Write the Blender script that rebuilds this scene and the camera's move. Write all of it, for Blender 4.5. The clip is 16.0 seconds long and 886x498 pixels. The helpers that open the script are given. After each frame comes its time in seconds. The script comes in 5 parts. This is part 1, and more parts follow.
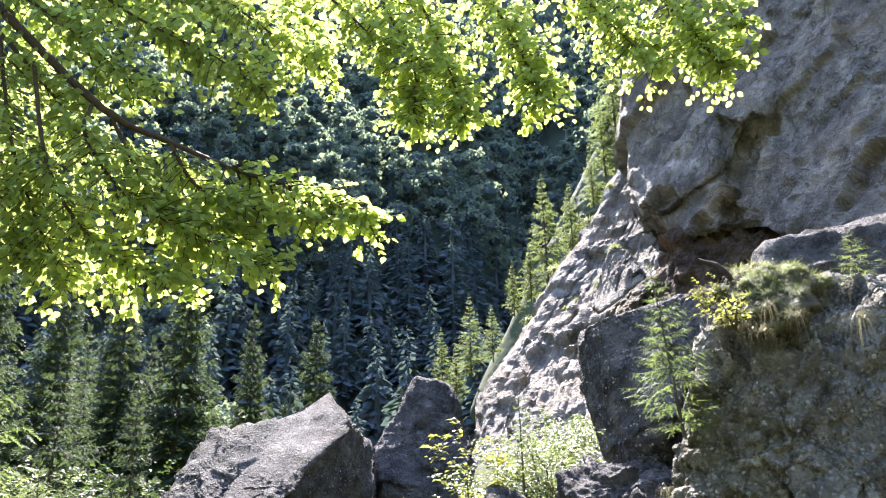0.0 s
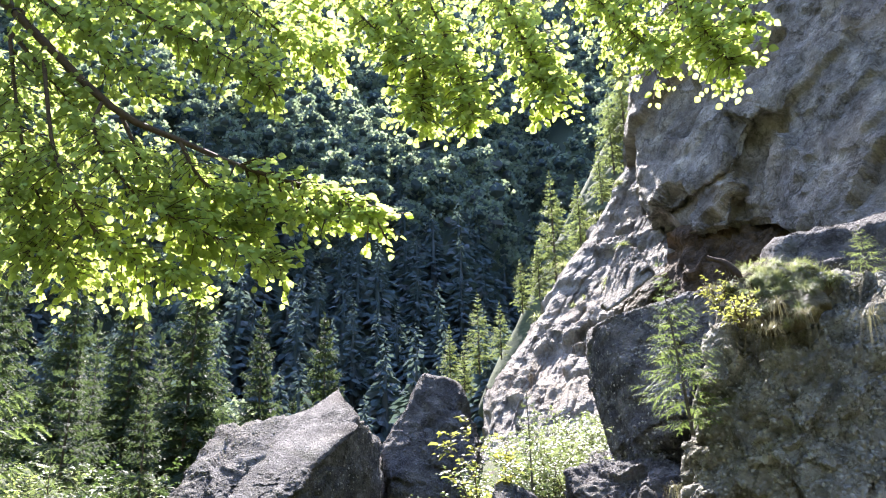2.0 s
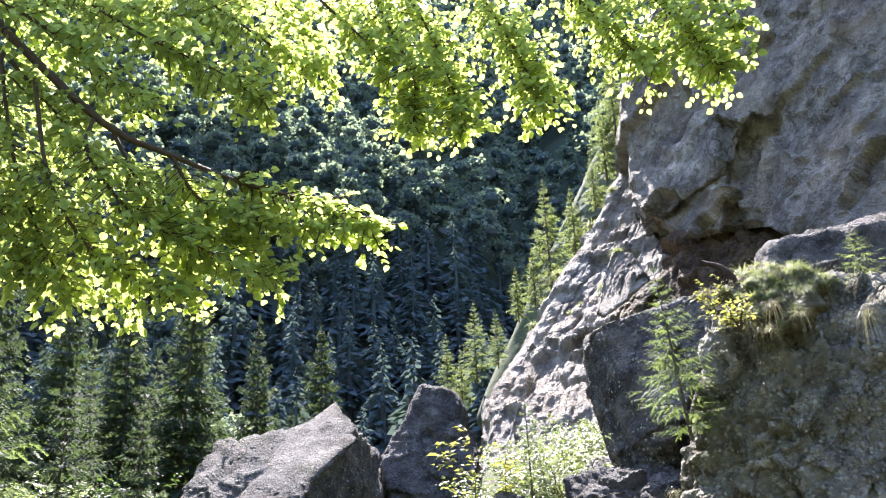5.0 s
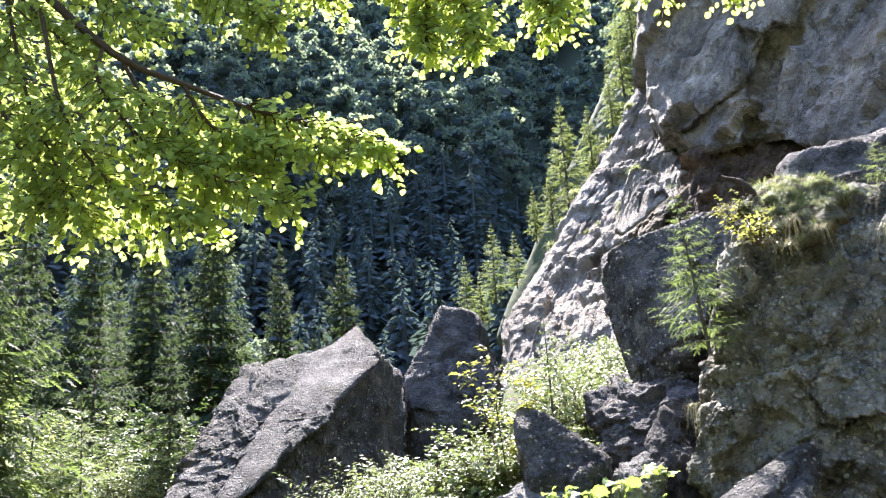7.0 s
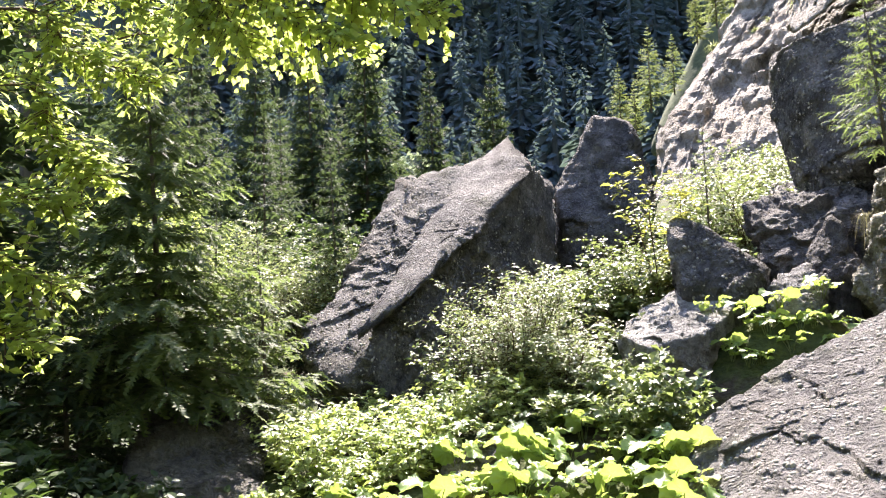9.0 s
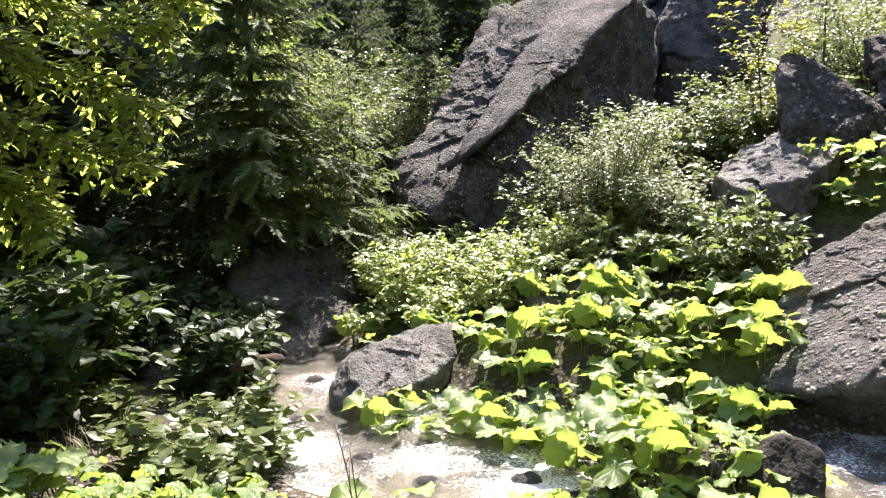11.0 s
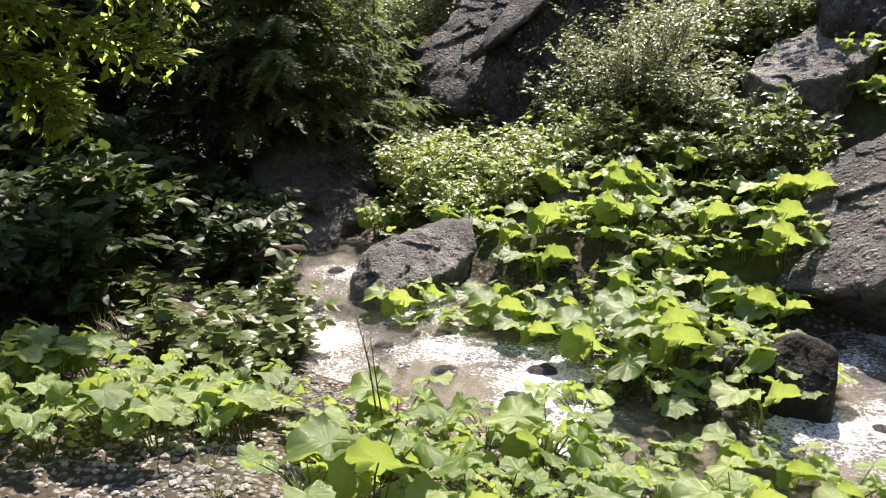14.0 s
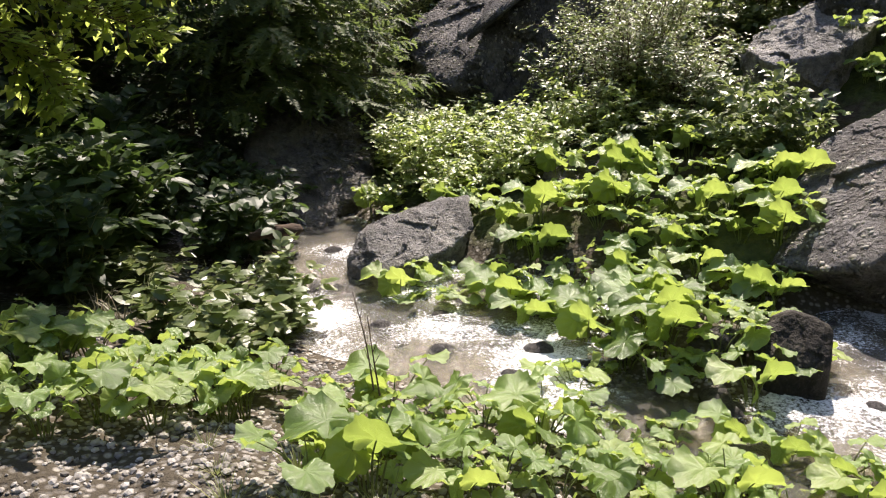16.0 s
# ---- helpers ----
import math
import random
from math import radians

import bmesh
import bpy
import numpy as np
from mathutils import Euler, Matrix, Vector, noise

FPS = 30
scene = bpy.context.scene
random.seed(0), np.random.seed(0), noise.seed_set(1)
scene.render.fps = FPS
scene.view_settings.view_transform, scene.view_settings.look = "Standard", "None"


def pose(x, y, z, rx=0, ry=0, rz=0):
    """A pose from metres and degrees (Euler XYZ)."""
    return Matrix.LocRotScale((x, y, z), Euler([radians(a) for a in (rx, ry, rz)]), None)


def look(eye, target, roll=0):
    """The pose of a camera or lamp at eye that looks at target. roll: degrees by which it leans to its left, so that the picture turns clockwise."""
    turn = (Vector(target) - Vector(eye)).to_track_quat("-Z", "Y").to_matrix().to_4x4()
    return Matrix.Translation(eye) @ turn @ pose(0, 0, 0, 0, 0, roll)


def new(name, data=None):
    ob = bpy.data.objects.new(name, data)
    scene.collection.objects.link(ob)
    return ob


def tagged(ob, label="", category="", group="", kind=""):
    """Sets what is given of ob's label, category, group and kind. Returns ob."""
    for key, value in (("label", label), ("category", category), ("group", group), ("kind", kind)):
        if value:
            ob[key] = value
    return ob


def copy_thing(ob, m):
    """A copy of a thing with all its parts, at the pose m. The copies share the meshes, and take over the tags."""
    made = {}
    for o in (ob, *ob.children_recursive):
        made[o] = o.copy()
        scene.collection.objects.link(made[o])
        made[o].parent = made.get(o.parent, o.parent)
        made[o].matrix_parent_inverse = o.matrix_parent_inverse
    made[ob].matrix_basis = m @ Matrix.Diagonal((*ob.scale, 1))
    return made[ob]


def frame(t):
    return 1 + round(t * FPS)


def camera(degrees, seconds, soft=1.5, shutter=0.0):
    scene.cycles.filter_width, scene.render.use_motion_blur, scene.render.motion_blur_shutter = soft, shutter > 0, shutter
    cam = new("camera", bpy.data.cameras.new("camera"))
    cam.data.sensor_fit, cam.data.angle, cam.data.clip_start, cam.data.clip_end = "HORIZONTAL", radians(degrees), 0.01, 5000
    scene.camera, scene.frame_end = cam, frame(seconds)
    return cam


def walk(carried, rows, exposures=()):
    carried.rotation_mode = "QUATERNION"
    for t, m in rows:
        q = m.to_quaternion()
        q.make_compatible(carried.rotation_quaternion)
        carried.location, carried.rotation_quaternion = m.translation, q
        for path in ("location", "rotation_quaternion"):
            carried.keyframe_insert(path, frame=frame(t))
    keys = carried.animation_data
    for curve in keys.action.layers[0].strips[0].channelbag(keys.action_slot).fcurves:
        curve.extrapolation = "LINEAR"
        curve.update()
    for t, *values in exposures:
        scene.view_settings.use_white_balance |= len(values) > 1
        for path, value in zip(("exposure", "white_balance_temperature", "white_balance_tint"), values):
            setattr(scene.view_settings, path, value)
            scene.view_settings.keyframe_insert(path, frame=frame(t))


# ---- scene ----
cam = camera(57.45, 16.0, soft=1.15)
EYE = (0.0, 0.0, 1.65)
PATH = [
    (0.0, 0.00, 20.03, 1.34),
    (0.5, 0.14, 20.18, 1.37),
    (1.0, 0.21, 20.34, 1.31),
    (1.5, 0.59, 20.26, 1.21),
    (2.0, 0.55, 19.86, 1.18),
    (2.5, 0.44, 20.07, 1.30),
    (3.0, 0.50, 20.59, 1.43),
    (5.5, 0.62, 20.53, 3.06),
    (6.0, 0.62, 19.82, 3.65),
    (6.5, 0.66, 17.73, 3.44),
    (7.0, 2.23, 15.16, 3.48),
    (7.5, 4.81, 11.57, 3.84),
    (8.0, 7.84, 8.41, 4.04),
    (8.5, 10.52, 5.43, 3.47),
    (11.0, 19.19, -9.00, 1.42),
    (11.5, 20.11, -11.66, 1.45),
    (12.0, 20.71, -13.65, 1.06),
    (12.5, 21.66, -14.59, 0.67),
    (13.0, 22.10, -15.14, 0.96),
    (13.5, 21.19, -15.94, 1.29),
    (14.0, 20.85, -16.45, 0.79),
    (14.5, 20.62, -16.63, 0.64),
    (15.0, 20.80, -16.98, 0.76),
    (15.5, 20.37, -17.52, 0.72),
    (16.0, 20.59, -17.95, 0.85),
]
EXPOSURES = [(0.0, 2.45, 5950, 20), (7.0, 2.45, 5950, 20), (8.5, 2.46, 6300, 21), (11.0, 1.88, 6500, 20), (12.5, 1.32, 6550, 20), (16.0, 1.2, 6600, 20)]
walk(cam, [(t, pose(*EYE, 90 + p, r, y)) for t, y, p, r in PATH], EXPOSURES)

# ---- daylight: high sun ahead over the gorge rim ----
SUN_AZ, SUN_EL = -6.0, 51.0
world = bpy.data.worlds.new("sky")
scene.world = world
world.use_nodes = True
wn = world.node_tree.nodes
sky = wn.new("ShaderNodeTexSky")
sky.sky_type, sky.sun_disc = "NISHITA", False
sky.sun_elevation, sky.sun_rotation = radians(SUN_EL), radians(SUN_AZ)
sky.altitude, sky.air_density, sky.dust_density = 800, 1.0, 1.5
world.node_tree.links.new(sky.outputs[0], wn["Background"].inputs[0])
wn["Background"].inputs[1].default_value = 0.15
sun_lamp = bpy.data.lights.new("sun", "SUN")
sun_lamp.energy, sun_lamp.angle, sun_lamp.color = 5.0, radians(0.53), (1.0, 0.93, 0.8)
sun = new("sun", sun_lamp)
ce = math.cos(radians(SUN_EL))
SUN_DIR = Vector((math.sin(radians(SUN_AZ)) * ce, math.cos(radians(SUN_AZ)) * ce, math.sin(radians(SUN_EL))))
sun.matrix_world = look(SUN_DIR * 60, (0, 0, 0))

# ---- small tools ----
rng = np.random.default_rng(7)
PERM = rng.permutation(256)
GRADS = rng.normal(size=(256, 3))
GRADS /= np.linalg.norm(GRADS, axis=1)[:, None]


def gnoise(p):
    """Gradient noise, about -0.7 to 0.7, at the rows of p."""
    p = np.asarray(p, float)
    base = np.floor(p).astype(int)
    f = p - base
    u = f * f * f * (f * (f * 6 - 15) + 10)
    total = np.zeros(len(p))
    for dx in (0, 1):
        for dy in (0, 1):
            for dz in (0, 1):
                h = PERM[(base[:, 0] + dx) & 255]
                h = PERM[(h + base[:, 1] + dy) & 255]
                h = PERM[(h + base[:, 2] + dz) & 255]
                dot = ((f - (dx, dy, dz)) * GRADS[h]).sum(1)
                w = (u[:, 0] if dx else 1 - u[:, 0]) * (u[:, 1] if dy else 1 - u[:, 1]) * (u[:, 2] if dz else 1 - u[:, 2])
                total += dot * w
    return total


def fbm(p, octaves=4, gain=0.5):
    total, amp, q = 0, 1.0, np.asarray(p, float)
    for k in range(octaves):
        total = total + amp * gnoise(q + 17.3 * k)
        q, amp = q * 2.03, amp * gain
    return total


def smooth(a, b, x):
    t = np.clip((np.asarray(x, float) - a) / (b - a), 0, 1)
    return t * t * (3 - 2 * t)


def mesh_from(name, verts, faces, material, shade=False):
    me = bpy.data.meshes.new(name)
    me.from_pydata(np.asarray(verts).tolist(), [], np.asarray(faces).tolist() if not isinstance(faces, list) else faces)
    me.materials.append(material)
    if shade:
        me.polygons.foreach_set("use_smooth", [True] * len(me.polygons))
    me.update()
    return me


def piece(name, mesh, parent=None, label="", at=None):
    ob = new(name, mesh)
    if parent is not None:
        ob.parent = parent
    if at is not None:
        ob.matrix_basis = at
    if label:
        tagged(ob, label)
    return ob


def thing(name, at, label, category, group="", kind=""):
    ob = new(name)
    ob.empty_display_size = 0.1
    ob.matrix_basis = at
    return tagged(ob, label, category, group, kind)


def tube(points, radii, sides=5):
    """A tapered round bar along points."""
    p = np.asarray(points, float)
    d = np.gradient(p, axis=0)
    d /= np.linalg.norm(d, axis=1)[:, None] + 1e-9
    ref = np.where(np.abs(d[:, 2:3]) > 0.9, [[1.0, 0, 0]], [[0, 0, 1.0]])
    a = np.cross(d, ref)
    a /= np.linalg.norm(a, axis=1)[:, None] + 1e-9
    b = np.cross(d, a)
    ang = np.arange(sides) * 2 * np.pi / sides
    r = np.broadcast_to(radii, (len(p),))
    v = (p[:, None] + r[:, None, None] * (np.cos(ang)[None, :, None] * a[:, None] + np.sin(ang)[None, :, None] * b[:, None])).reshape(-1, 3)
    i, j = np.meshgrid(np.arange(len(p) - 1), np.arange(sides), indexing="ij")
    k = (j + 1) % sides
    f = np.stack([i * sides + j, i * sides + k, (i + 1) * sides + k, (i + 1) * sides + j], -1).reshape(-1, 4)
    return v, f


def merge(parts):
    vs, fs, n = [], [], 0
    for v, f in parts:
        vs.append(v)
        fs.append(np.asarray(f) + n)
        n += len(v)
    return np.concatenate(vs), np.concatenate(fs)


def spline(points, n=24):
    """A smooth curve through a few points (Catmull-Rom)."""
    p = np.asarray(points, float)
    p = np.vstack([2 * p[0] - p[1], p, 2 * p[-1] - p[-2]])
    out = []
    for u in np.linspace(0, len(p) - 3 - 1e-6, n):
        i, t = int(u), u - int(u)
        a, b, c, d = p[i:i + 4]
        out.append(0.5 * (2 * b + (c - a) * t + (2 * a - 5 * b + 4 * c - d) * t * t + (3 * b - a - 3 * c + d) * t ** 3))
    return np.array(out)


def frames_from(direction, up):
    """Rotation matrices, rows of n: columns are side, along, normal."""
    y = direction / (np.linalg.norm(direction, axis=1)[:, None] + 1e-9)
    x = np.cross(y, up)
    x /= np.linalg.norm(x, axis=1)[:, None] + 1e-9
    z = np.cross(x, y)
    return np.stack([x, y, z], -1)


def scatter(template, place, turn, size):
    """Many copies of a small template in one set of arrays."""
    tv, tf = template
    v = np.einsum("nij,kj->nki", turn, tv) * np.reshape(size, (-1, 1, 1)) + place[:, None]
    f = tf[None] + (np.arange(len(place)) * len(tv))[:, None, None]
    return v.reshape(-1, 3), f.reshape(-1, tf.shape[1])


def leaf_shape(width=0.62, fold=0.18, lobes=0):
    """A leaf of length 1 along y, folded along its midrib and curling down at its tip."""
    ys = np.array([0.0, 0.18, 0.42, 0.7, 1.0])
    ws = np.array([0.03, 0.36, 0.5, 0.36, 0.0]) * width
    mid = np.stack([0 * ys, ys, -0.16 * ys ** 2], 1)
    left = np.stack([-ws, ys - 0.03, fold * ws - 0.16 * ys ** 2], 1)
    right = left * (-1, 1, 1)
    v = np.concatenate([mid, left, right])
    f = []
    for i in range(4):
        f += [(i, i + 1, 5 + i + 1), (i, 5 + i + 1, 5 + i), (i, 10 + i + 1, i + 1), (i, 10 + i, 10 + i + 1)]
    return v, np.array(f)


LEAF = leaf_shape()
LEAF_SMALL = (np.array([(0, 0, 0), (-0.3, 0.45, 0.07), (0, 0.5, 0), (0.3, 0.45, 0.07), (0, 1.0, -0.14)]), np.array([(0, 2, 1), (0, 3, 2), (1, 2, 4), (2, 3, 4)]))
LEAF_NARROW = (LEAF_SMALL[0] * (0.62, 1, 1), LEAF_SMALL[1])


def comb(n=9, reach=0.16, seed=1, base=0.06):
    """A conifer twig of length 1: a row of thin needle tufts on both sides and above."""
    r = np.random.default_rng(seed)
    v, f = [], []
    for i in range(n):
        y0 = (i + 0.2) / n
        for side in (-1, 1):
            q = reach * (1.15 - 0.75 * y0) * r.uniform(0.75, 1.25)
            lift = r.uniform(-0.35, 0.5) * q
            v += [(0, y0 - base * 0.75, 0), (0, y0 + base * 1.15, 0), (side * q, y0 + q * r.uniform(0.35, 0.8), lift)]
            f.append((len(v) - 3, len(v) - 2, len(v) - 1))
    v += [(-0.012, 0, 0), (0.012, 0, 0), (0, 1.08, 0)]
    f.append((len(v) - 3, len(v) - 2, len(v) - 1))
    return np.array(v), np.array(f)


COMB = comb()
COMB_COARSE = comb(5, 0.26, 2, 0.1)
COMB_DENSE = comb(9, 0.18, 4, 0.068)
COMB_FINE = comb(13, 0.12, 3, 0.036)


# ---- materials ----
class Mat:
    """A node material under construction."""

    def __init__(self, name):
        self.m = bpy.data.materials.new(name)
        self.m.use_nodes = True
        self.t = self.m.node_tree
        self.bsdf = self.t.nodes["Principled BSDF"]
        self.out = self.t.nodes["Material Output"]

    def node(self, kind, **values):
        n = self.t.nodes.new("ShaderNode" + kind)
        for k, v in values.items():
            n.inputs[k.replace("_", " ")].default_value = v
        return n

    def link(self, a, b):
        self.t.links.new(a, b)

    def coords(self, kind="Object"):
        return self.node("TexCoord").outputs[kind]

    def noise(self, vec, scale, detail=5.0, rough=0.55):
        n = self.node("TexNoise", Scale=scale, Detail=detail, Roughness=rough)
        self.link(vec, n.inputs["Vector"])
        return n.outputs["Fac"]

    def ramp(self, fac, stops):
        n = self.node("ValToRGB")
        while len(n.color_ramp.elements) < len(stops):
            n.color_ramp.elements.new(0.5)
        for e, (p, c) in zip(n.color_ramp.elements, stops):
            e.position, e.color = p, (*c, 1) if len(c) == 3 else c
        self.link(fac, n.inputs["Fac"])
        return n.outputs["Color"]

    def mix(self, fac, a, b, mode="MIX"):
        n = self.t.nodes.new("ShaderNodeMix")
        n.data_type, n.blend_type = "RGBA", mode
        for socket, v in ((n.inputs[0], fac), (n.inputs[6], a), (n.inputs[7], b)):
            if isinstance(v, bpy.types.NodeSocket):
                self.link(v, socket)
            else:
                socket.default_value = v if not isinstance(v, tuple) or len(v) == 4 else (*v, 1)
        return n.outputs[2]

    def math(self, op, a, b=0.0):
        n = self.t.nodes.new("ShaderNodeMath")
        n.operation = op
        for socket, v in zip(n.inputs, (a, b)):
            if isinstance(v, bpy.types.NodeSocket):
                self.link(v, socket)
            else:
                socket.default_value = v
        return n.outputs[0]

    def bump(self, height, strength, distance, below=None):
        n = self.node("Bump", Strength=strength, Distance=distance)
        self.link(height, n.inputs["Height"])
        if below is not None:
            self.link(below, n.inputs["Normal"])
        return n.outputs["Normal"]

    def finish(self, color, rough=0.8, normal=None, spec=0.3):
        self.bsdf.inputs["Specular IOR Level"].default_value = spec
        for key, v in (("Base Color", color), ("Roughness", rough)):
            if isinstance(v, bpy.types.NodeSocket):
                self.link(v, self.bsdf.inputs[key])
            else:
                self.bsdf.inputs[key].default_value = (*v, 1) if isinstance(v, tuple) else v
        if normal is not None:
            self.link(normal, self.bsdf.inputs["Normal"])
        return self.m


def rock_material(name, dark, light, warm, pebble, scale=1.0, moss=0.0, stain=0.35, relief=1.0, warm_amount=0.5, grit=1.0):
    """Grey conglomerate: pebbles in a matrix, stains, lichen and moss."""
    b = Mat(name)
    c = b.coords()
    big, mid, fine = b.noise(c, 0.45 * scale, 6), b.noise(c, 2.6 * scale, 7, 0.65), b.noise(c, 22 * scale, 4, 0.7)
    col = b.ramp(mid, [(0.3, dark), (0.52, tuple((x + y) / 2 for x, y in zip(dark, light))), (0.72, light)])
    col = b.mix(b.math("MULTIPLY", b.ramp(big, [(0.45, (0, 0, 0)), (0.68, (1, 1, 1))]), warm_amount), col, warm)
    vor = b.node("TexVoronoi", Scale=13 * scale)
    b.link(b.mix(0.25, c, b.node("TexNoise", Scale=5.0 * scale).outputs["Color"], "LINEAR_LIGHT"), vor.inputs["Vector"])
    stone = b.ramp(vor.outputs["Distance"], [(0.0, (1, 1, 1)), (0.5, (0, 0, 0))])
    chosen = b.ramp(vor.outputs["Color"], [(0.45, (0, 0, 0)), (0.55, (1, 1, 1))])
    pebbly = b.mix(1.0, stone, chosen, "MULTIPLY")
    col = b.mix(b.math("MULTIPLY", pebbly, pebble), col, tuple(min(1, x * 1.55) for x in light))
    col = b.mix(b.math("MULTIPLY", b.ramp(fine, [(0.5, (0, 0, 0)), (0.7, (1, 1, 1))]), stain), col, tuple(x * 0.45 for x in dark))
    if moss:
        col = b.mix(b.math("MULTIPLY", b.ramp(b.noise(c, 1.6 * scale, 8, 0.7), [(0.54, (0, 0, 0)), (0.66, (1, 1, 1))]), moss), col, (0.055, 0.065, 0.018))
    vein = b.math("ABSOLUTE", b.math("SUBTRACT", b.noise(c, 0.55 * scale, 7, 0.6), 0.5))
    split = b.math("ABSOLUTE", b.math("SUBTRACT", b.noise(c, 1.7 * scale, 6, 0.6), 0.52))
    joint = b.ramp(b.math("MINIMUM", vein, b.math("MULTIPLY", split, 1.6)), [(0.0, (0, 0, 0)), (0.014, (1, 1, 1))])
    blotch = b.ramp(b.noise(c, 1.0 * scale, 8, 0.72), [(0.36, (0.48, 0.48, 0.5)), (0.5, (0.95, 0.95, 0.95)), (0.64, (1.45, 1.43, 1.38))])
    col = b.mix(0.85, col, blotch, "MULTIPLY")
    col = b.mix(b.math("MULTIPLY", b.math("SUBTRACT", 1.0, joint), 0.6), col, tuple(x * 0.35 for x in dark))
    n = b.bump(joint, 0.35 * relief, 0.08 / scale)
    crag = b.node("TexNoise", Scale=1.5 * scale, Detail=11.0, Roughness=0.62)
    crag.noise_type = "RIDGED_MULTIFRACTAL"
    b.link(b.mix(0.12, c, b.node("TexNoise", Scale=2.0 * scale, Detail=4.0).outputs["Color"], "LINEAR_LIGHT"), crag.inputs["Vector"])
    ridge = crag.outputs["Fac"]
    # crevice shade put into the colour: hollows darker, crests lighter
    col = b.mix(0.6, col, b.ramp(ridge, [(0.1, (0.5, 0.49, 0.48)), (0.45, (1.0, 1.0, 1.0)), (0.9, (1.3, 1.29, 1.27))]), "MULTIPLY")
    n = b.bump(ridge, 0.75 * relief, 0.1 / scale, n)
    n = b.bump(mid, 0.5 * relief, 0.1 / scale, n)
    chip = b.node("TexVoronoi", Scale=4.2 * scale)
    chip.feature = "F1"
    b.link(b.mix(0.2, c, b.node("TexNoise", Scale=7.0 * scale, Detail=5.0).outputs["Color"], "LINEAR_LIGHT"), chip.inputs["Vector"])
    n = b.bump(b.math("ADD", chip.outputs["Distance"], b.ramp(chip.outputs["Color"], [(0.0, (0, 0, 0)), (1.0, (0.6, 0.6, 0.6))])), 0.45 * relief, 0.05 / scale, n)
    n = b.bump(b.math("ADD", b.math("MULTIPLY", fine, 1.4), b.math("MULTIPLY", pebbly, 0.6 + pebble)), grit, 0.06 * relief / scale, n)
    return b.finish(col, 0.88, n, 0.25)


def leaf_material(name, top, glow, amount=0.5, rough=0.42, spread=0.35, spec=0.5, island=True, vein=0.0):
    """Foliage: a lit upper side and light that comes through the blade."""
    b = Mat(name)
    if island:
        r = b.node("NewGeometry").outputs["Random Per Island"]
    else:
        r = b.node("ObjectInfo").outputs["Random"]
    lo, hi = tuple(x * (1 - spread) for x in top), tuple(min(1, x * (1 + spread)) for x in top)
    hi = (min(1, hi[0] * 1.25), hi[1], hi[2])
    col = b.ramp(r, [(0.0, lo), (0.55, top), (1.0, hi)])
    g = b.mix(1.0, b.ramp(r, [(0.0, (0.72, 0.78, 0.7)), (1.0, (1.0, 1.0, 1.0))]), glow, "MULTIPLY")
    normal = None
    if vein:
        c = b.coords()
        sep = b.node("SeparateXYZ")
        b.link(c, sep.inputs[0])
        ang = b.math("ARCTAN2", sep.outputs[0], sep.outputs[1])
        wave = b.math("POWER", b.math("ABSOLUTE", b.math("SINE", b.math("MULTIPLY", ang, 5.5))), 0.35)
        blot = b.noise(c, 22, 6, 0.7)
        normal = b.bump(b.math("ADD", wave, b.math("MULTIPLY", blot, 1.6)), 0.3, 0.03)
        col = b.mix(b.math("MULTIPLY", b.math("SUBTRACT", 1.0, wave), vein), col, tuple(min(1, x * 2.2) for x in top))
        col = b.mix(b.math("MULTIPLY", b.ramp(b.noise(c, 9, 5), [(0.6, (0, 0, 0)), (0.75, (1, 1, 1))]), 0.35), col, (0.16, 0.12, 0.03))
        g = b.mix(b.math("MULTIPLY", b.math("SUBTRACT", 1.0, wave), vein), g, tuple(x * 0.45 for x in glow))
    m = b.finish(col, rough, normal, spec)
    t = b.node("BsdfTranslucent")
    b.link(g, t.inputs["Color"])
    s = b.node("MixShader")
    s.inputs[0].default_value = amount
    b.link(b.bsdf.outputs[0], s.inputs[1])
    b.link(t.outputs[0], s.inputs[2])
    b.link(s.outputs[0], b.out.inputs["Surface"])
    return m


def plain_material(name, a, bcol, scale=8.0, rough=0.85, relief=0.5, depth=0.02, stretch=None):
    b = Mat(name)
    c = b.coords()
    if stretch:
        mp = b.node("Mapping")
        mp.inputs["Scale"].default_value = stretch
        b.link(c, mp.inputs["Vector"])
        c = mp.outputs["Vector"]
    n1, n2 = b.noise(c, scale, 6, 0.65), b.noise(c, scale * 7, 3)
    col = b.ramp(b.math("ADD", b.math("MULTIPLY", n1, 0.7), b.math("MULTIPLY", n2, 0.3)), [(0.32, a), (0.68, bcol)])
    return b.finish(col, rough, b.bump(n1, relief, depth, b.bump(n2, relief * 0.6, depth * 0.3)))


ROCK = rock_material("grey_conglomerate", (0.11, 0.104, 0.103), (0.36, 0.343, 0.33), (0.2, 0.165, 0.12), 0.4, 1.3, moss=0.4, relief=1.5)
ROCK_PEBBLY = rock_material("pebbly_conglomerate", (0.19, 0.178, 0.14), (0.62, 0.59, 0.5), (0.28, 0.25, 0.17), 0.8, 0.9, moss=0.3, relief=1.1)
ROCK_CLIFF = rock_material("cliff_stone", (0.275, 0.253, 0.22), (0.73, 0.675, 0.6), (0.45, 0.35, 0.245), 0.2, 0.6, moss=0.15, stain=0.3, relief=1.5, grit=0.8, warm_amount=0.6)
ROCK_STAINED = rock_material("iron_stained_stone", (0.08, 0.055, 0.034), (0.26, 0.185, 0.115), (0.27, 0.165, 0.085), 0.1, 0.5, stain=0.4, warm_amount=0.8)
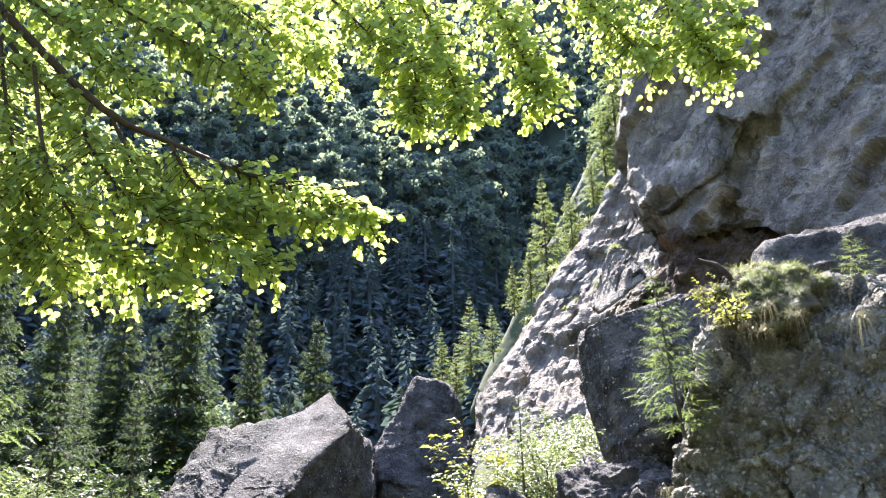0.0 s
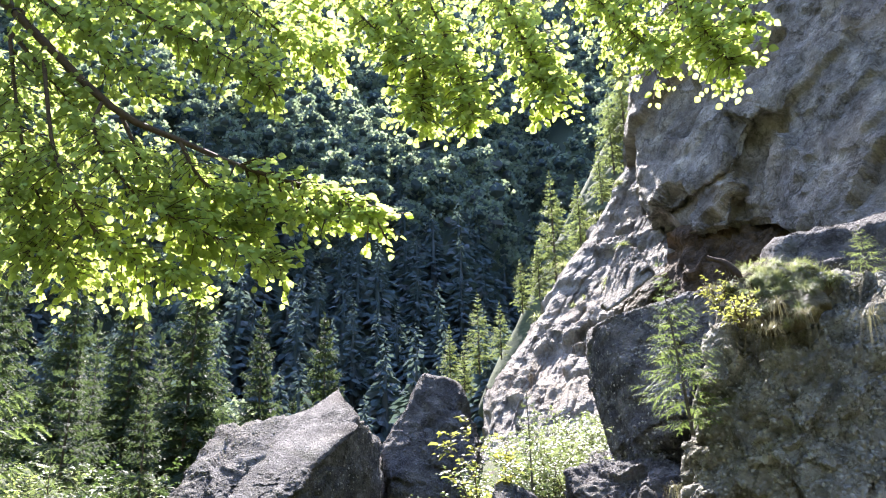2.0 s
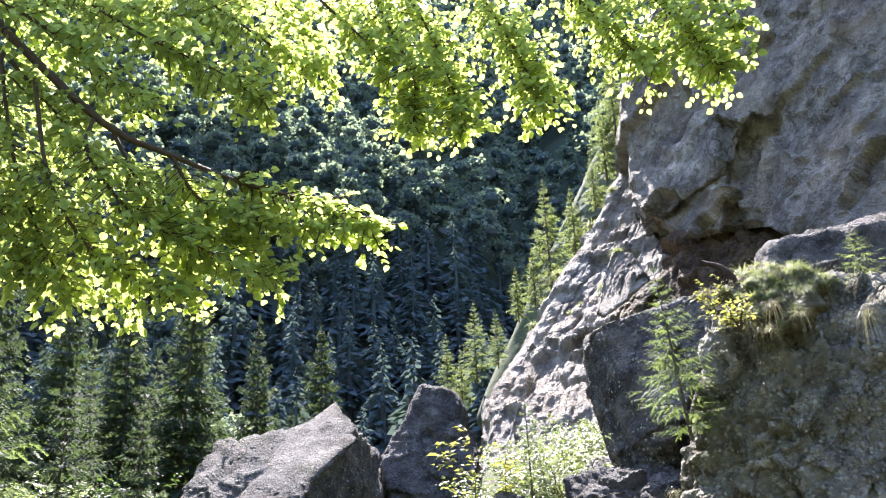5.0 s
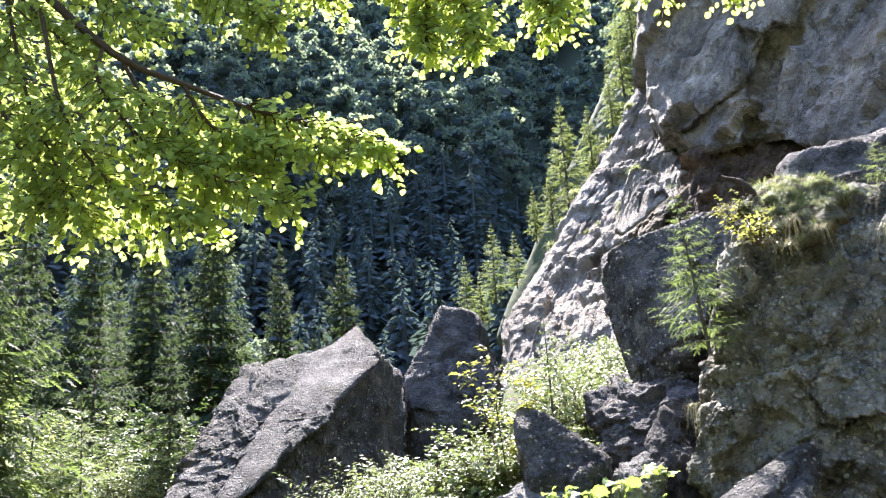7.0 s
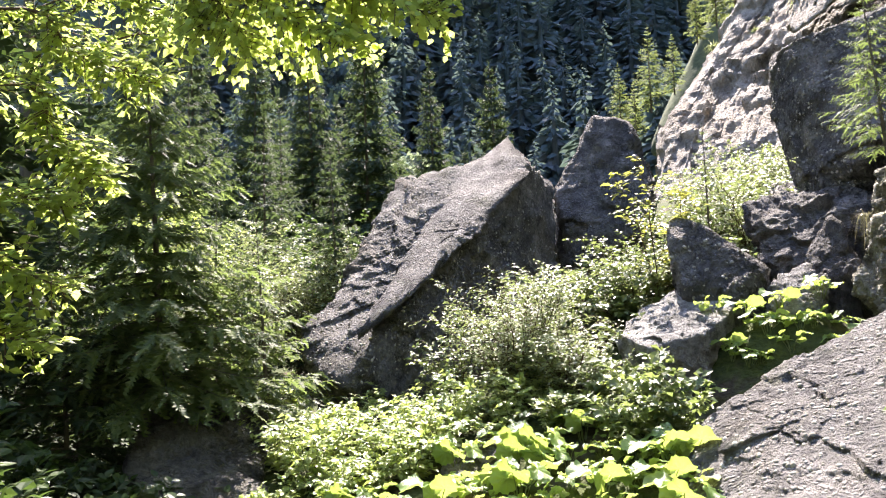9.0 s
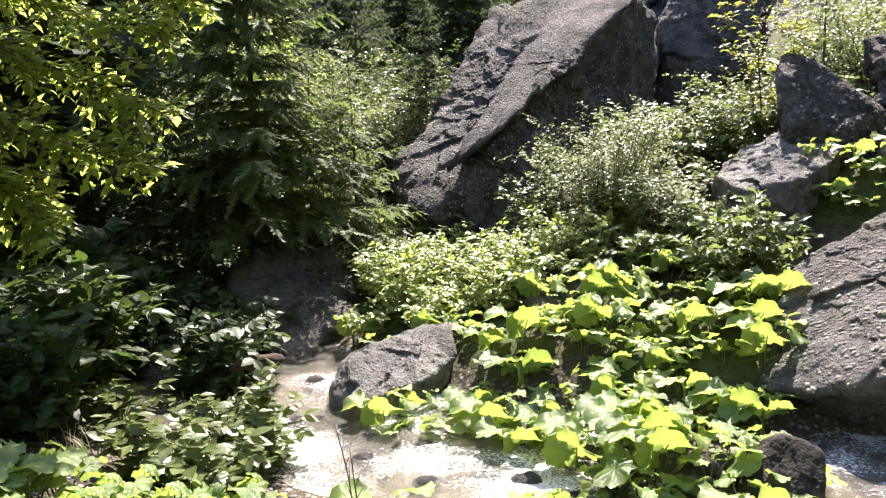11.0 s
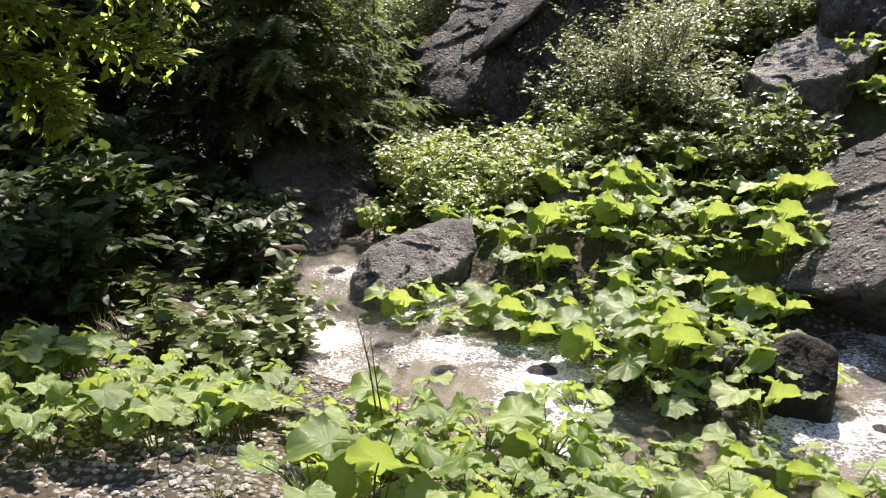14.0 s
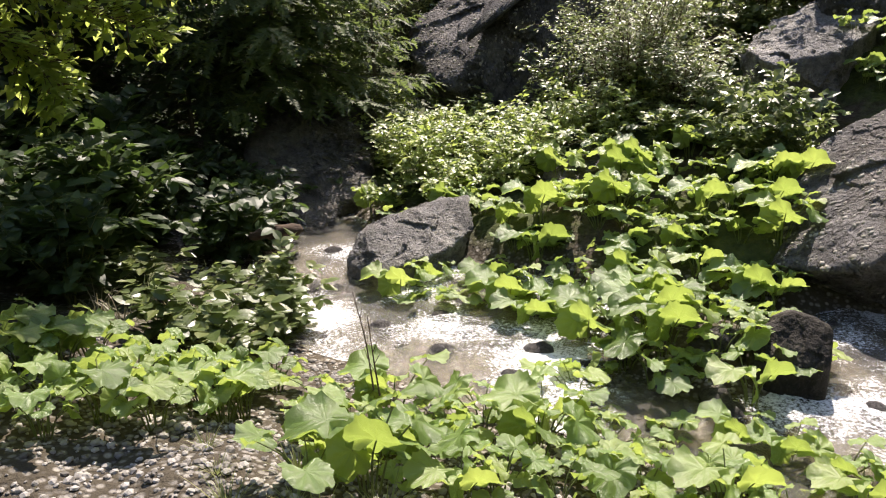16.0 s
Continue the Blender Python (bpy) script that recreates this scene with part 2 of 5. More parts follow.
# grey stone made paler: the sun on these rocks is in the colour
ROCK_SUN_PALED = rock_material("sun_paled_boulder_stone", (0.27, 0.266, 0.255), (0.68, 0.66, 0.63), (0.33, 0.3, 0.25), 0.3, 1.6, moss=0.3, stain=0.4, relief=1.5)
ROCK_WET = rock_material("dark_damp_stone", (0.022, 0.02, 0.017), (0.085, 0.075, 0.062), (0.06, 0.048, 0.03), 0.4, 1.6, moss=0.7, relief=0.6, grit=0.35)
BARK = plain_material("grey_bark", (0.06, 0.05, 0.042), (0.16, 0.14, 0.12), 14, 0.9, 0.8, 0.02, (1, 1, 0.3))
TWIG = plain_material("brown_twig_bark", (0.05, 0.035, 0.022), (0.13, 0.09, 0.06), 30, 0.85, 0.5, 0.005)
DEADWOOD = plain_material("weathered_dead_wood", (0.025, 0.016, 0.01), (0.085, 0.055, 0.035), 12, 0.9, 0.9, 0.02, (0.3, 1, 1))
BEECH = leaf_material("beech_leaf", (0.07, 0.12, 0.028), (0.59, 0.68, 0.17), 0.68, 0.42, spread=0.45, spec=0.4)
HAZEL = leaf_material("hazel_leaf", (0.1, 0.14, 0.045), (0.3, 0.37, 0.11), 0.36, 0.4, spec=0.55)
WILLOW = leaf_material("willow_leaf", (0.18, 0.225, 0.1), (0.36, 0.43, 0.15), 0.32, 0.4, spec=0.7)
HERB = leaf_material("herb_leaf", (0.25, 0.32, 0.115), (0.52, 0.62, 0.15), 0.42, 0.42, spec=0.75)
YELLOWING = leaf_material("yellowing_leaf", (0.15, 0.165, 0.04), (0.46, 0.46, 0.09), 0.46, 0.4, spec=0.5)
MOSSY = plain_material("mossy_turf", (0.04, 0.055, 0.03), (0.13, 0.15, 0.075), 1.2, 0.95, 0.9, 0.1)
TURF = plain_material("dark_root_soil", (0.035, 0.028, 0.015), (0.12, 0.1, 0.05), 9, 0.95, 0.9, 0.05)
# darker leaf tone that stands in for shade on the left bank
SHADE_TONED = leaf_material("shade_toned_leaf", (0.035, 0.065, 0.022), (0.12, 0.19, 0.04), 0.34, 0.5, spec=0.35)
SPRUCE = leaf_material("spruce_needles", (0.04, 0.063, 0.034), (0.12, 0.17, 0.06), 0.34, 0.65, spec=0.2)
# spruce needles once more, lightened in colour as if sunlit
SPRUCE_SUN_TONED = leaf_material("sun_toned_spruce_needles", (0.08, 0.115, 0.045), (0.26, 0.34, 0.1), 0.4, 0.6, spec=0.3)
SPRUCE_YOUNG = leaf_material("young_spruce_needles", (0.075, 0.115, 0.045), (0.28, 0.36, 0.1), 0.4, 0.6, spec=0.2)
LARCH = leaf_material("larch_needles", (0.11, 0.15, 0.06), (0.32, 0.38, 0.13), 0.42, 0.6, spec=0.15)
# bluish haze of distance is put into both leaf colours
HAZED_CONIFER = leaf_material("hazed_conifer_foliage", (0.1, 0.138, 0.15), (0.13, 0.18, 0.15), 0.3, 0.9, spread=0.2, spec=0.0)
HAZED_BROADLEAF = leaf_material("hazed_broadleaf_foliage", (0.155, 0.205, 0.195), (0.4, 0.48, 0.27), 0.42, 0.9, spread=0.25, spec=0.0)
BUTTERBUR = leaf_material("butterbur_leaf", (0.145, 0.23, 0.062), (0.5, 0.62, 0.13), 0.4, 0.38, spec=0.62, island=False, vein=0.35)
STALK = leaf_material("green_stalk", (0.12, 0.15, 0.05), (0.25, 0.3, 0.06), 0.25, 0.45)
GRASS = leaf_material("meadow_grass", (0.15, 0.175, 0.07), (0.4, 0.44, 0.16), 0.4, 0.5)
GRASS_DRY = leaf_material("dry_hanging_grass", (0.17, 0.16, 0.1), (0.28, 0.26, 0.14), 0.35, 0.5)


# ---- ground: stream bed, banks, valley floor and gorge sides in one sheet ----
WATER_Z = -0.5
STREAM_X = (-16, -9, -5, -3.5, -2.2, -1.1, 0.4, 1.4, 3, 6, 12, 30)
STREAM_Y = (16, 10, 7.3, 6.0, 5.05, 4.75, 4.55, 4.5, 4.5, 4.6, 5, 8)
STREAM_W = (0.3, 0.3, 0.35, 0.45, 0.75, 0.75, 0.9, 1.2, 1.3, 1.1, 0.9, 0.8)


def stream_offset(x, y):
    """Distance from the middle of the stream (beyond it: positive), and the half width there."""
    yc = np.interp(x, STREAM_X, STREAM_Y)
    slope = (np.interp(x + 0.3, STREAM_X, STREAM_Y) - np.interp(x - 0.3, STREAM_X, STREAM_Y)) / 0.6
    return (y - yc) / np.sqrt(1 + slope ** 2), np.interp(x, STREAM_X, STREAM_W)


def ground_height(x, y):
    x, y = np.asarray(x, float), np.asarray(y, float)
    s, w = stream_offset(x, y)
    p2 = np.stack([x, y, 0 * x], -1).reshape(-1, 3)
    bumps = (0.16 * fbm(p2 * 0.6, 3) + 0.05 * fbm(p2 * 2.7, 3)).reshape(x.shape)
    near = WATER_Z - 0.1 + 0.6 * smooth(0, 2.4, -s - w)
    k = np.interp(x, (-12, -5, -2, 1, 5, 15), (0.03, 0.05, 0.12, 0.24, 0.3, 0.34))
    d = np.maximum(s - w, 0)
    far = WATER_Z - 0.1 + 0.3 * smooth(0, 0.7, d) + k * (np.minimum(d, 16) + 0.35 * np.maximum(d - 16, 0) * smooth(60, 16, d))
    z = np.where(s < 0, near, far)
    z = np.where(np.abs(s) < w, WATER_Z - 0.1 - 0.08 * (1 - (s / w) ** 2), z) + bumps * smooth(0.0, 1.0, np.abs(s) - w * 0.6)
    z = z + 0.34 * np.exp(-((x + 0.1) ** 2 + (y - 4.75) ** 2) / 0.4)
    z = z + 0.6 * np.exp(-((x - 1.75) ** 2 / 1.1 + (y - 9.1) ** 2 / 0.5))
    r, az = np.hypot(x, y), np.degrees(np.arctan2(x, y))
    start = np.interp(az, (-180, -110, -60, -20, -5, 1, 4, 7, 12, 30, 90, 140, 180), (45, 45, 60, 72, 74, 82, 100, 128, 120, 60, 25, 35, 45))
    rise = np.interp(az, (-180, -60, -30, 0, 4, 10, 30, 90, 180), (0.75, 0.95, 1.05, 1.05, 1.2, 1.4, 1.3, 1.1, 0.75))
    crest = np.interp(az, (-180, -60, -25, -10, 0, 8, 30, 180), (140, 230, 300, 300, 300, 290, 290, 140))
    hill = np.maximum(r - start, 0)
    hill = rise * hill * hill / (hill + 9)
    wob = 1 + 0.16 * gnoise(np.stack([x, y, 0 * x], -1).reshape(-1, 3) * 0.013 + 3.1).reshape(x.shape)
    return z + crest * wob * (1 - np.exp(-(hill / crest) ** 3)) ** (1 / 3)


def build_ground():
    radii = np.concatenate([[0.0], np.geomspace(0.5, 20, 130), np.geomspace(20.8, 900, 56)])
    az = np.linspace(-np.pi, np.pi, 161)[:-1]
    # finer steps ahead of the camera
    az = np.sort(np.concatenate([az, np.linspace(-1.1, 0.7, 301) + 0.0007]))
    rr, aa = np.meshgrid(radii, az, indexing="ij")
    x, y = rr * np.sin(aa), rr * np.cos(aa)
    v = np.stack([x, y, ground_height(x, y)], -1).reshape(-1, 3)
    n = len(az)
    i, j = np.meshgrid(np.arange(len(radii) - 1), np.arange(n), indexing="ij")
    k = (j + 1) % n
    f = np.stack([i * n + j, (i + 1) * n + j, (i + 1) * n + k, i * n + k], -1).reshape(-1, 4)
    b = Mat("gravelly_forest_soil")
    c = b.coords()
    n1, n2 = b.noise(c, 1.1, 7, 0.65), b.noise(c, 14, 5, 0.7)
    soil = b.ramp(n2, [(0.3, (0.03, 0.022, 0.014)), (0.6, (0.075, 0.058, 0.038)), (0.75, (0.13, 0.105, 0.075))])
    green = b.ramp(n2, [(0.3, (0.02, 0.03, 0.01)), (0.7, (0.07, 0.085, 0.025))])
    vor = b.node("TexVoronoi", Scale=26.0)
    b.link(c, vor.inputs["Vector"])
    grit = b.mix(b.ramp(vor.outputs["Distance"], [(0.25, (0, 0, 0)), (0.5, (1, 1, 1))]), b.ramp(vor.outputs["Color"], [(0.2, (0.09, 0.08, 0.065)), (0.8, (0.28, 0.26, 0.23))]), (0.06, 0.05, 0.035))
    col = b.mix(b.ramp(n1, [(0.36, (0, 0, 0)), (0.5, (1, 1, 1))]), soil, green)
    sep = b.node("SeparateXYZ")
    b.link(c, sep.inputs[0])
    # floor colour lightened from 40 m on, standing in for haze
    floor = b.ramp(n2, [(0.3, (0.05, 0.068, 0.05)), (0.7, (0.1, 0.125, 0.085))])
    col = b.mix(b.ramp(b.math("MULTIPLY", sep.outputs[1], 0.01), [(0.4, (0, 0, 0)), (0.6, (1, 1, 1))]), col, floor)
    low = b.ramp(b.math("ADD", sep.outputs[2], b.math("ADD", b.math("MULTIPLY", n1, 0.3), 0.7)), [(0.42, (1, 1, 1)), (0.55, (0, 0, 0))])
    bank = b.ramp(b.math("ADD", b.math("MULTIPLY", b.math("ABSOLUTE", b.math("SUBTRACT", sep.outputs[1], 2.2)), 0.3), b.math("MULTIPLY", n1, 0.5)), [(0.6, (1, 1, 1)), (0.72, (0, 0, 0))])
    side = b.ramp(b.math("ADD", b.math("MULTIPLY", b.math("ABSOLUTE", b.math("ADD", sep.outputs[0], 0.6)), 0.16), b.math("MULTIPLY", n1, 0.5)), [(0.75, (1, 1, 1)), (0.9, (0, 0, 0))])
    col = b.mix(b.mix(1.0, bank, side, "MULTIPLY"), col, grit)
    col = b.mix(low, col, grit)
    m = b.finish(col, 0.92, b.bump(n2, 0.7, 0.05, b.bump(vor.outputs["Distance"], 0.5, 0.02)), 0.2)
    ob = new("ground", mesh_from("ground", v, f, m, True))
    return tagged(ob, "gravelly forest soil rising into steep gorge sides", "ground", kind="structure")


build_ground()


# ---- stream ----
def build_water():
    xs = np.arange(-14, 16, 0.06)
    yc, w = np.interp(xs, STREAM_X, STREAM_Y), np.interp(xs, STREAM_X, STREAM_W) + 0.3
    slope = np.gradient(yc, xs)
    nx, ny = -slope / np.sqrt(1 + slope ** 2), 1 / np.sqrt(1 + slope ** 2)
    t = np.linspace(-1, 1, 34)
    x = xs[:, None] + nx[:, None] * w[:, None] * t[None]
    y = yc[:, None] + ny[:, None] * w[:, None] * t[None]
    q = np.stack([x * 3.2, y * 3.2, 0 * x], -1).reshape(-1, 3)
    z = WATER_Z + 0.035 * fbm(q, 3, 0.6).reshape(x.shape) + 0.02 * gnoise(q * 0.4).reshape(x.shape)
    v = np.stack([x, y, z], -1).reshape(-1, 3)
    n = len(t)
    i, j = np.meshgrid(np.arange(len(xs) - 1), np.arange(n - 1), indexing="ij")
    f = np.stack([i * n + j, (i + 1) * n + j, (i + 1) * n + j + 1, i * n + j + 1], -1).reshape(-1, 4)
    b = Mat("running_clear_water")
    c = b.coords()
    ripple = b.noise(c, 9, 5, 0.6)
    # white painted on the water for riffle foam and for sun glints
    glint_foam_big, glint_foam_fine = b.noise(c, 1.5, 3, 0.5), b.noise(c, 42, 6, 0.8)
    glint_foam = b.ramp(b.math("ADD", b.math("MULTIPLY", glint_foam_big, 0.6), b.math("MULTIPLY", glint_foam_fine, 0.6)), [(0.61, (0, 0, 0)), (0.71, (1, 1, 1))])
    b.finish((0.62, 0.6, 0.52), 0.08, b.bump(ripple, 0.9, 0.07, b.bump(glint_foam_fine, 0.35, 0.02)), 0.5)
    b.bsdf.inputs["IOR"].default_value = 1.33
    b.bsdf.inputs["Transmission Weight"].default_value = 0.9
    white = b.node("BsdfDiffuse", Color=(0.85, 0.87, 0.88, 1))
    s = b.node("MixShader")
    b.link(b.math("MULTIPLY", glint_foam, 0.7), s.inputs[0])
    b.link(b.bsdf.outputs[0], s.inputs[1])
    b.link(white.outputs[0], s.inputs[2])
    b.link(s.outputs[0], b.out.inputs["Surface"])
    ob = new("water", mesh_from("water", v, f, b.m, True))
    ob.visible_shadow = False
    return tagged(ob, "shallow clear mountain stream with riffle foam and sun glints painted white", "stream", kind="structure")


build_water()


# ---- rocks ----
from mathutils.bvhtree import BVHTree

def ico(level):
    bm = bmesh.new()
    bmesh.ops.create_icosphere(bm, subdivisions=level, radius=1)
    v = np.array([x.co[:] for x in bm.verts])
    f = np.array([[x.index for x in p.verts] for p in bm.faces])
    bm.free()
    return v / np.linalg.norm(v, axis=1)[:, None], f


ICO = {n: ico(n) for n in (2, 3, 5, 6, 7)}


def hull_planes(corners, inside):
    bm = bmesh.new()
    for c in corners:
        bm.verts.new(c)
    bmesh.ops.convex_hull(bm, input=bm.verts)
    bm.normal_update()
    planes = []
    for p in bm.faces:
        n, d = p.normal.copy(), p.normal.dot(p.verts[0].co - Vector(inside))
        if d < 0:
            n, d = -n, -d
        if d > 1e-4:
            planes.append((*n, d))
    bm.free()
    return np.array(planes)


def chips(q, count, seed, lean):
    """Broken facets: each patch of the surface is set in or out and leans its own way."""
    r = np.random.default_rng(1000 + seed)
    core = q[r.integers(0, len(q), count)]
    near = np.concatenate([np.argmin((core ** 2).sum(1)[None] - 2 * part @ core.T, axis=1) for part in np.array_split(q, 1 + len(q) * count // 4000000)])
    off = q - core[near]
    return r.uniform(-0.5, 0.5, count)[near] + lean * (off * r.normal(0, 0.45, (count, 3))[near]).sum(1)


def rock_arrays(corners, level=6, rough=0.05, grain=1.0, seed=0, sharp=26, strata=0.0, tilt=(0.3, 0.2, 1.0), broken=(46, 420), chip=(0.8, 0.32), stretch=None):
    """A weathered block with the given corners: flat faces, worn edges, broken surface."""
    pts = np.array(corners, float)
    mid = (pts.min(0) + pts.max(0)) / 2 * 0.5 + pts.mean(0) * 0.5
    size = np.linalg.norm(pts.max(0) - pts.min(0))
    pl = hull_planes(corners, mid)
    dirs, f = ICO[level]
    # finer towards the path, coarser behind
    to_path = np.array((0, 0, 1.65)) - mid
    dirs = dirs + 0.62 * to_path / np.linalg.norm(to_path)
    dirs /= np.linalg.norm(dirs, axis=1)[:, None]
    reach = (dirs @ pl[:, :3].T) / pl[:, 3]
    peak = reach.max(1)
    r = 1 / (peak + np.log(np.exp(np.clip((reach / peak[:, None] - 1) * sharp, -50, 0)).sum(1)) / sharp * peak)
    v = dirs * r[:, None]
    q = (v + mid) / size
    shift = seed * 5.37
    amp = size * rough
    d = 0.7 * fbm(q * 2.6 * grain + shift, 3)
    if stretch:
        along = np.array(Vector(stretch).normalized())
        q = q - 0.62 * (q @ along)[:, None] * along
    d += chip[0] * chips(q + 0.03 * np.stack([fbm(q * 9 + shift + k, 2) for k in (0, 3, 6)], -1), broken[0], seed, 1.35 * broken[0] ** 0.5)
    d += chip[1] * chips(q + 0.012 * np.stack([fbm(q * 24 + shift + k, 2) for k in (0, 3, 6)], -1), broken[1], seed + 90, 0.8 * broken[1] ** 0.5)
    d += 0.3 * fbm(q * 16 * grain + shift, 3, 0.6) + 0.14 * fbm(q * 60 * grain + shift, 3, 0.7)
    if strata:
        t = Vector(tilt).normalized()
        h = q @ np.array(t) * 11 * grain + 0.8 * fbm(q * 4 + shift, 2)
        saw = h - np.floor(h)
        d += strata * (saw ** 3 - 0.25)
    v = v + dirs * (amp * d * np.minimum(1, r / (0.25 * size)))[:, None]
    return v + mid, f


SURFACES = []


def top_of(x, y, fallback=True):
    """Height of the uppermost rock at x, y, or else of the ground."""
    best = ground_z(x, y) if fallback else -99
    for tree in SURFACES:
        hit = tree.ray_cast(Vector((x, y, 90)), Vector((0, 0, -1)))
        if hit[0] is not None:
            best = max(best, hit[0].z)
    return best


def ground_z(x, y):
    return float(ground_height(np.array([x]), np.array([y]))[0])


def pebble_material():
    b = Mat("embedded_pebbles")
    q = b.node("NewGeometry").outputs["Random Per Island"]
    col = b.ramp(q, [(0.0, (0.13, 0.12, 0.095)), (0.45, (0.27, 0.25, 0.2)), (0.9, (0.36, 0.34, 0.28)), (1.0, (0.45, 0.425, 0.37))])
    n = b.noise(b.coords(), 45, 4)
    return b.finish(b.mix(0.35, col, b.ramp(n, [(0.3, (0.08, 0.075, 0.06)), (0.7, (0.4, 0.39, 0.36))])), 0.85, b.bump(n, 0.4, 0.01), 0.25)


PEBBLE = pebble_material()
NUGGET = ico(1)


def pebble_crust(ob, v, f, count, seed):
    """Rounded pebbles that stand half out of a conglomerate's surface."""
    r = np.random.default_rng(2000 + seed)
    tri = v[f]
    n = np.cross(tri[:, 1] - tri[:, 0], tri[:, 2] - tri[:, 0])
    area = np.linalg.norm(n, axis=1)
    seen = (n * (np.array((0, 0, 1.65)) - np.array(ob.location) - tri[:, 0])).sum(1) > 0
    area[~seen | (n[:, 2] < -0.6 * area) | (tri[:, :, 2].mean(1) < 0.15)] = 0
    pick = r.choice(len(f), count, p=area / area.sum())
    w = r.dirichlet((1, 1, 1), count)[:, :, None]
    place = (tri[pick] * w).sum(1)
    out = n[pick] / (np.linalg.norm(n[pick], axis=1)[:, None] + 1e-9)
    size = 0.009 + 0.025 * r.random(count) ** 2.2
    shape = (NUGGET[0] * (1, 0.75, 0.5) * (1 + 0.2 * gnoise(NUGGET[0] * 2))[:, None], NUGGET[1])
    turn = frames_from(np.cross(out, r.normal(size=(count, 3))), out)
    vv, ff = scatter(shape, place - out * size[:, None] * 0.12, turn, size)
    crust = piece("pebble_crust", mesh_from("pebble_crust", vv, ff, PEBBLE, True), ob, "grey pebbles set in the rock")
    tagged(crust, kind="stuff")


def rock(name, corners, label, material=ROCK, level=6, skirt=0.25, pebbles=0, **kw):
    pts = np.array(corners)
    mid = pts.mean(0)
    low = [p for p in pts if p[2] < mid[2] + 0.1 * np.ptp(pts[:, 2])]
    for p in (low if skirt else []):
        q = p + (mid - p) * 0.12
        corners = corners + [(q[0], q[1], min(ground_z(q[0], q[1]), p[2]) - skirt)]
    v, f = rock_arrays(corners, level, **kw)
    SURFACES.append(BVHTree.FromPolygons(v.tolist(), f.tolist()))
    base = np.array([v[:, 0].mean(), v[:, 1].mean(), v[:, 2].min()])
    ob = new(name, mesh_from(name, v - base, f, material, True))
    ob.location = base
    if pebbles:
        pebble_crust(ob, v - base, f, pebbles, len(SURFACES))
    return tagged(ob, label, "boulder")


peaked = rock("boulder", [(-4.11, 9.77, 0.91), (-3.86, 9.55, 0.43), (-3.43, 9.29, 0.51), (-2.78, 10.95, 1.71), (-2.15, 12.11, 2.48), (-1.56, 13.61, 3.6), (-3.99, 12.58, 2.75),
                 (-3.71, 13.5, 3.53), (-2.94, 14.2, 3.76), (-2.26, 14.63, 4.17), (-1.26, 14.85, 3.35), (-2.75, 10.4, 0.1), (-1.9, 12.1, 0.4), (-1.3, 13.94, 1.2),
                 (-4.3, 13.2, 0.6), (-3.6, 16, 2.4), (-1.6, 16.2, 2.4), (-4.1, 10, -0.2)],
     "peaked grey conglomerate boulder with a sunlit sloping flank", level=7, rough=0.03, grain=1.3, seed=1, pebbles=3000, strata=0.5, tilt=(0.55, -0.3, 0.75), sharp=110, broken=(60, 700), chip=(0.75, 0.35))
def boulder_ridge():
    """A raised slab that runs down the peaked boulder's near edge, with a groove beside it."""
    v, f = rock_arrays([(-2.75, 13.83, 3.53), (-2.31, 14.42, 4.00), (-2.08, 14.25, 3.97), (-1.62, 13.40, 3.45), (-2.03, 11.93, 2.46), (-2.70, 10.61, 1.63), (-3.11, 9.61, 1.16), (-3.32, 9.43, 0.97), (-3.15, 10.85, 1.85), (-2.92, 12.05, 2.62), (-2.86, 12.89, 2.39), (-3.18, 11.15, 1.37)], 6, 0.045, 1.3, 41, 120, 0.4, (0.55, -0.3, 0.75))
    SURFACES.append(BVHTree.FromPolygons(v.tolist(), f.tolist()))
    piece("ridge", mesh_from("ridge", v - np.array(peaked.location), f, ROCK, True), peaked, "raised grey slab along the boulder's edge")


boulder_ridge()
rock("boulder", [(-0.49, 16.49, 4.89), (0.23, 16.5, 4.62), (-1.31, 15.54, 3.49), (-1.11, 14.96, 2.67), (0.55, 15.49, 3.33), (0.33, 15, 2.05),
                 (-1.31, 15.95, 1.74), (-0.39, 19, 5.13), (0.78, 18.98, 3.43), (-1.5, 18.94, 2.55)],
     "smaller pointed grey boulder behind the peaked one", rough=0.03, seed=2, sharp=40)
rock("conglomerate_boulder", [(3.21, 9.26, 4.3), (3.56, 8.81, 4.32), (4.05, 8.26, 4.12), (4.64, 7.71, 3.88), (5.21, 7.34, 3.53), (2.95, 8.82, 3.93),
                 (2.71, 8.69, 3.08), (2.43, 8.77, 2.11), (3.51, 7.96, 3.28), (2.2, 8.93, 1.37), (2.47, 8.45, 1.2), (3.57, 7.6, 1.07), (4.31, 7.32, 1.13),
                 (4.04, 11.3, 4.5), (7.02, 10.34, 4.6), (3.08, 11.6, 1.5), (6.16, 10.3, 1.31)],
     "large mossy pebble-studded conglomerate boulder with grass on its top", ROCK_PEBBLY, level=7, rough=0.034, grain=1.5, seed=3, pebbles=7000, broken=(80, 900), chip=(1.0, 0.55))
turf = rock("turf_cap", [(2.84, 8.54, 4.17), (3.15, 8.75, 4.47), (3.46, 8.85, 4.62), (3.74, 8.73, 4.60), (4.01, 8.50, 4.49), (4.01, 8.06, 4.10), (3.68, 7.77, 3.70), (3.12, 7.85, 3.61), (2.94, 8.24, 3.80), (3.99, 9.60, 4.62), (4.54, 9.36, 4.36), (3.35, 8.78, 3.75), (3.93, 8.54, 3.65)],
            "thick mat of dark roots and soil capping the boulder", TURF, skirt=None, level=5, rough=0.09, seed=31, sharp=14)
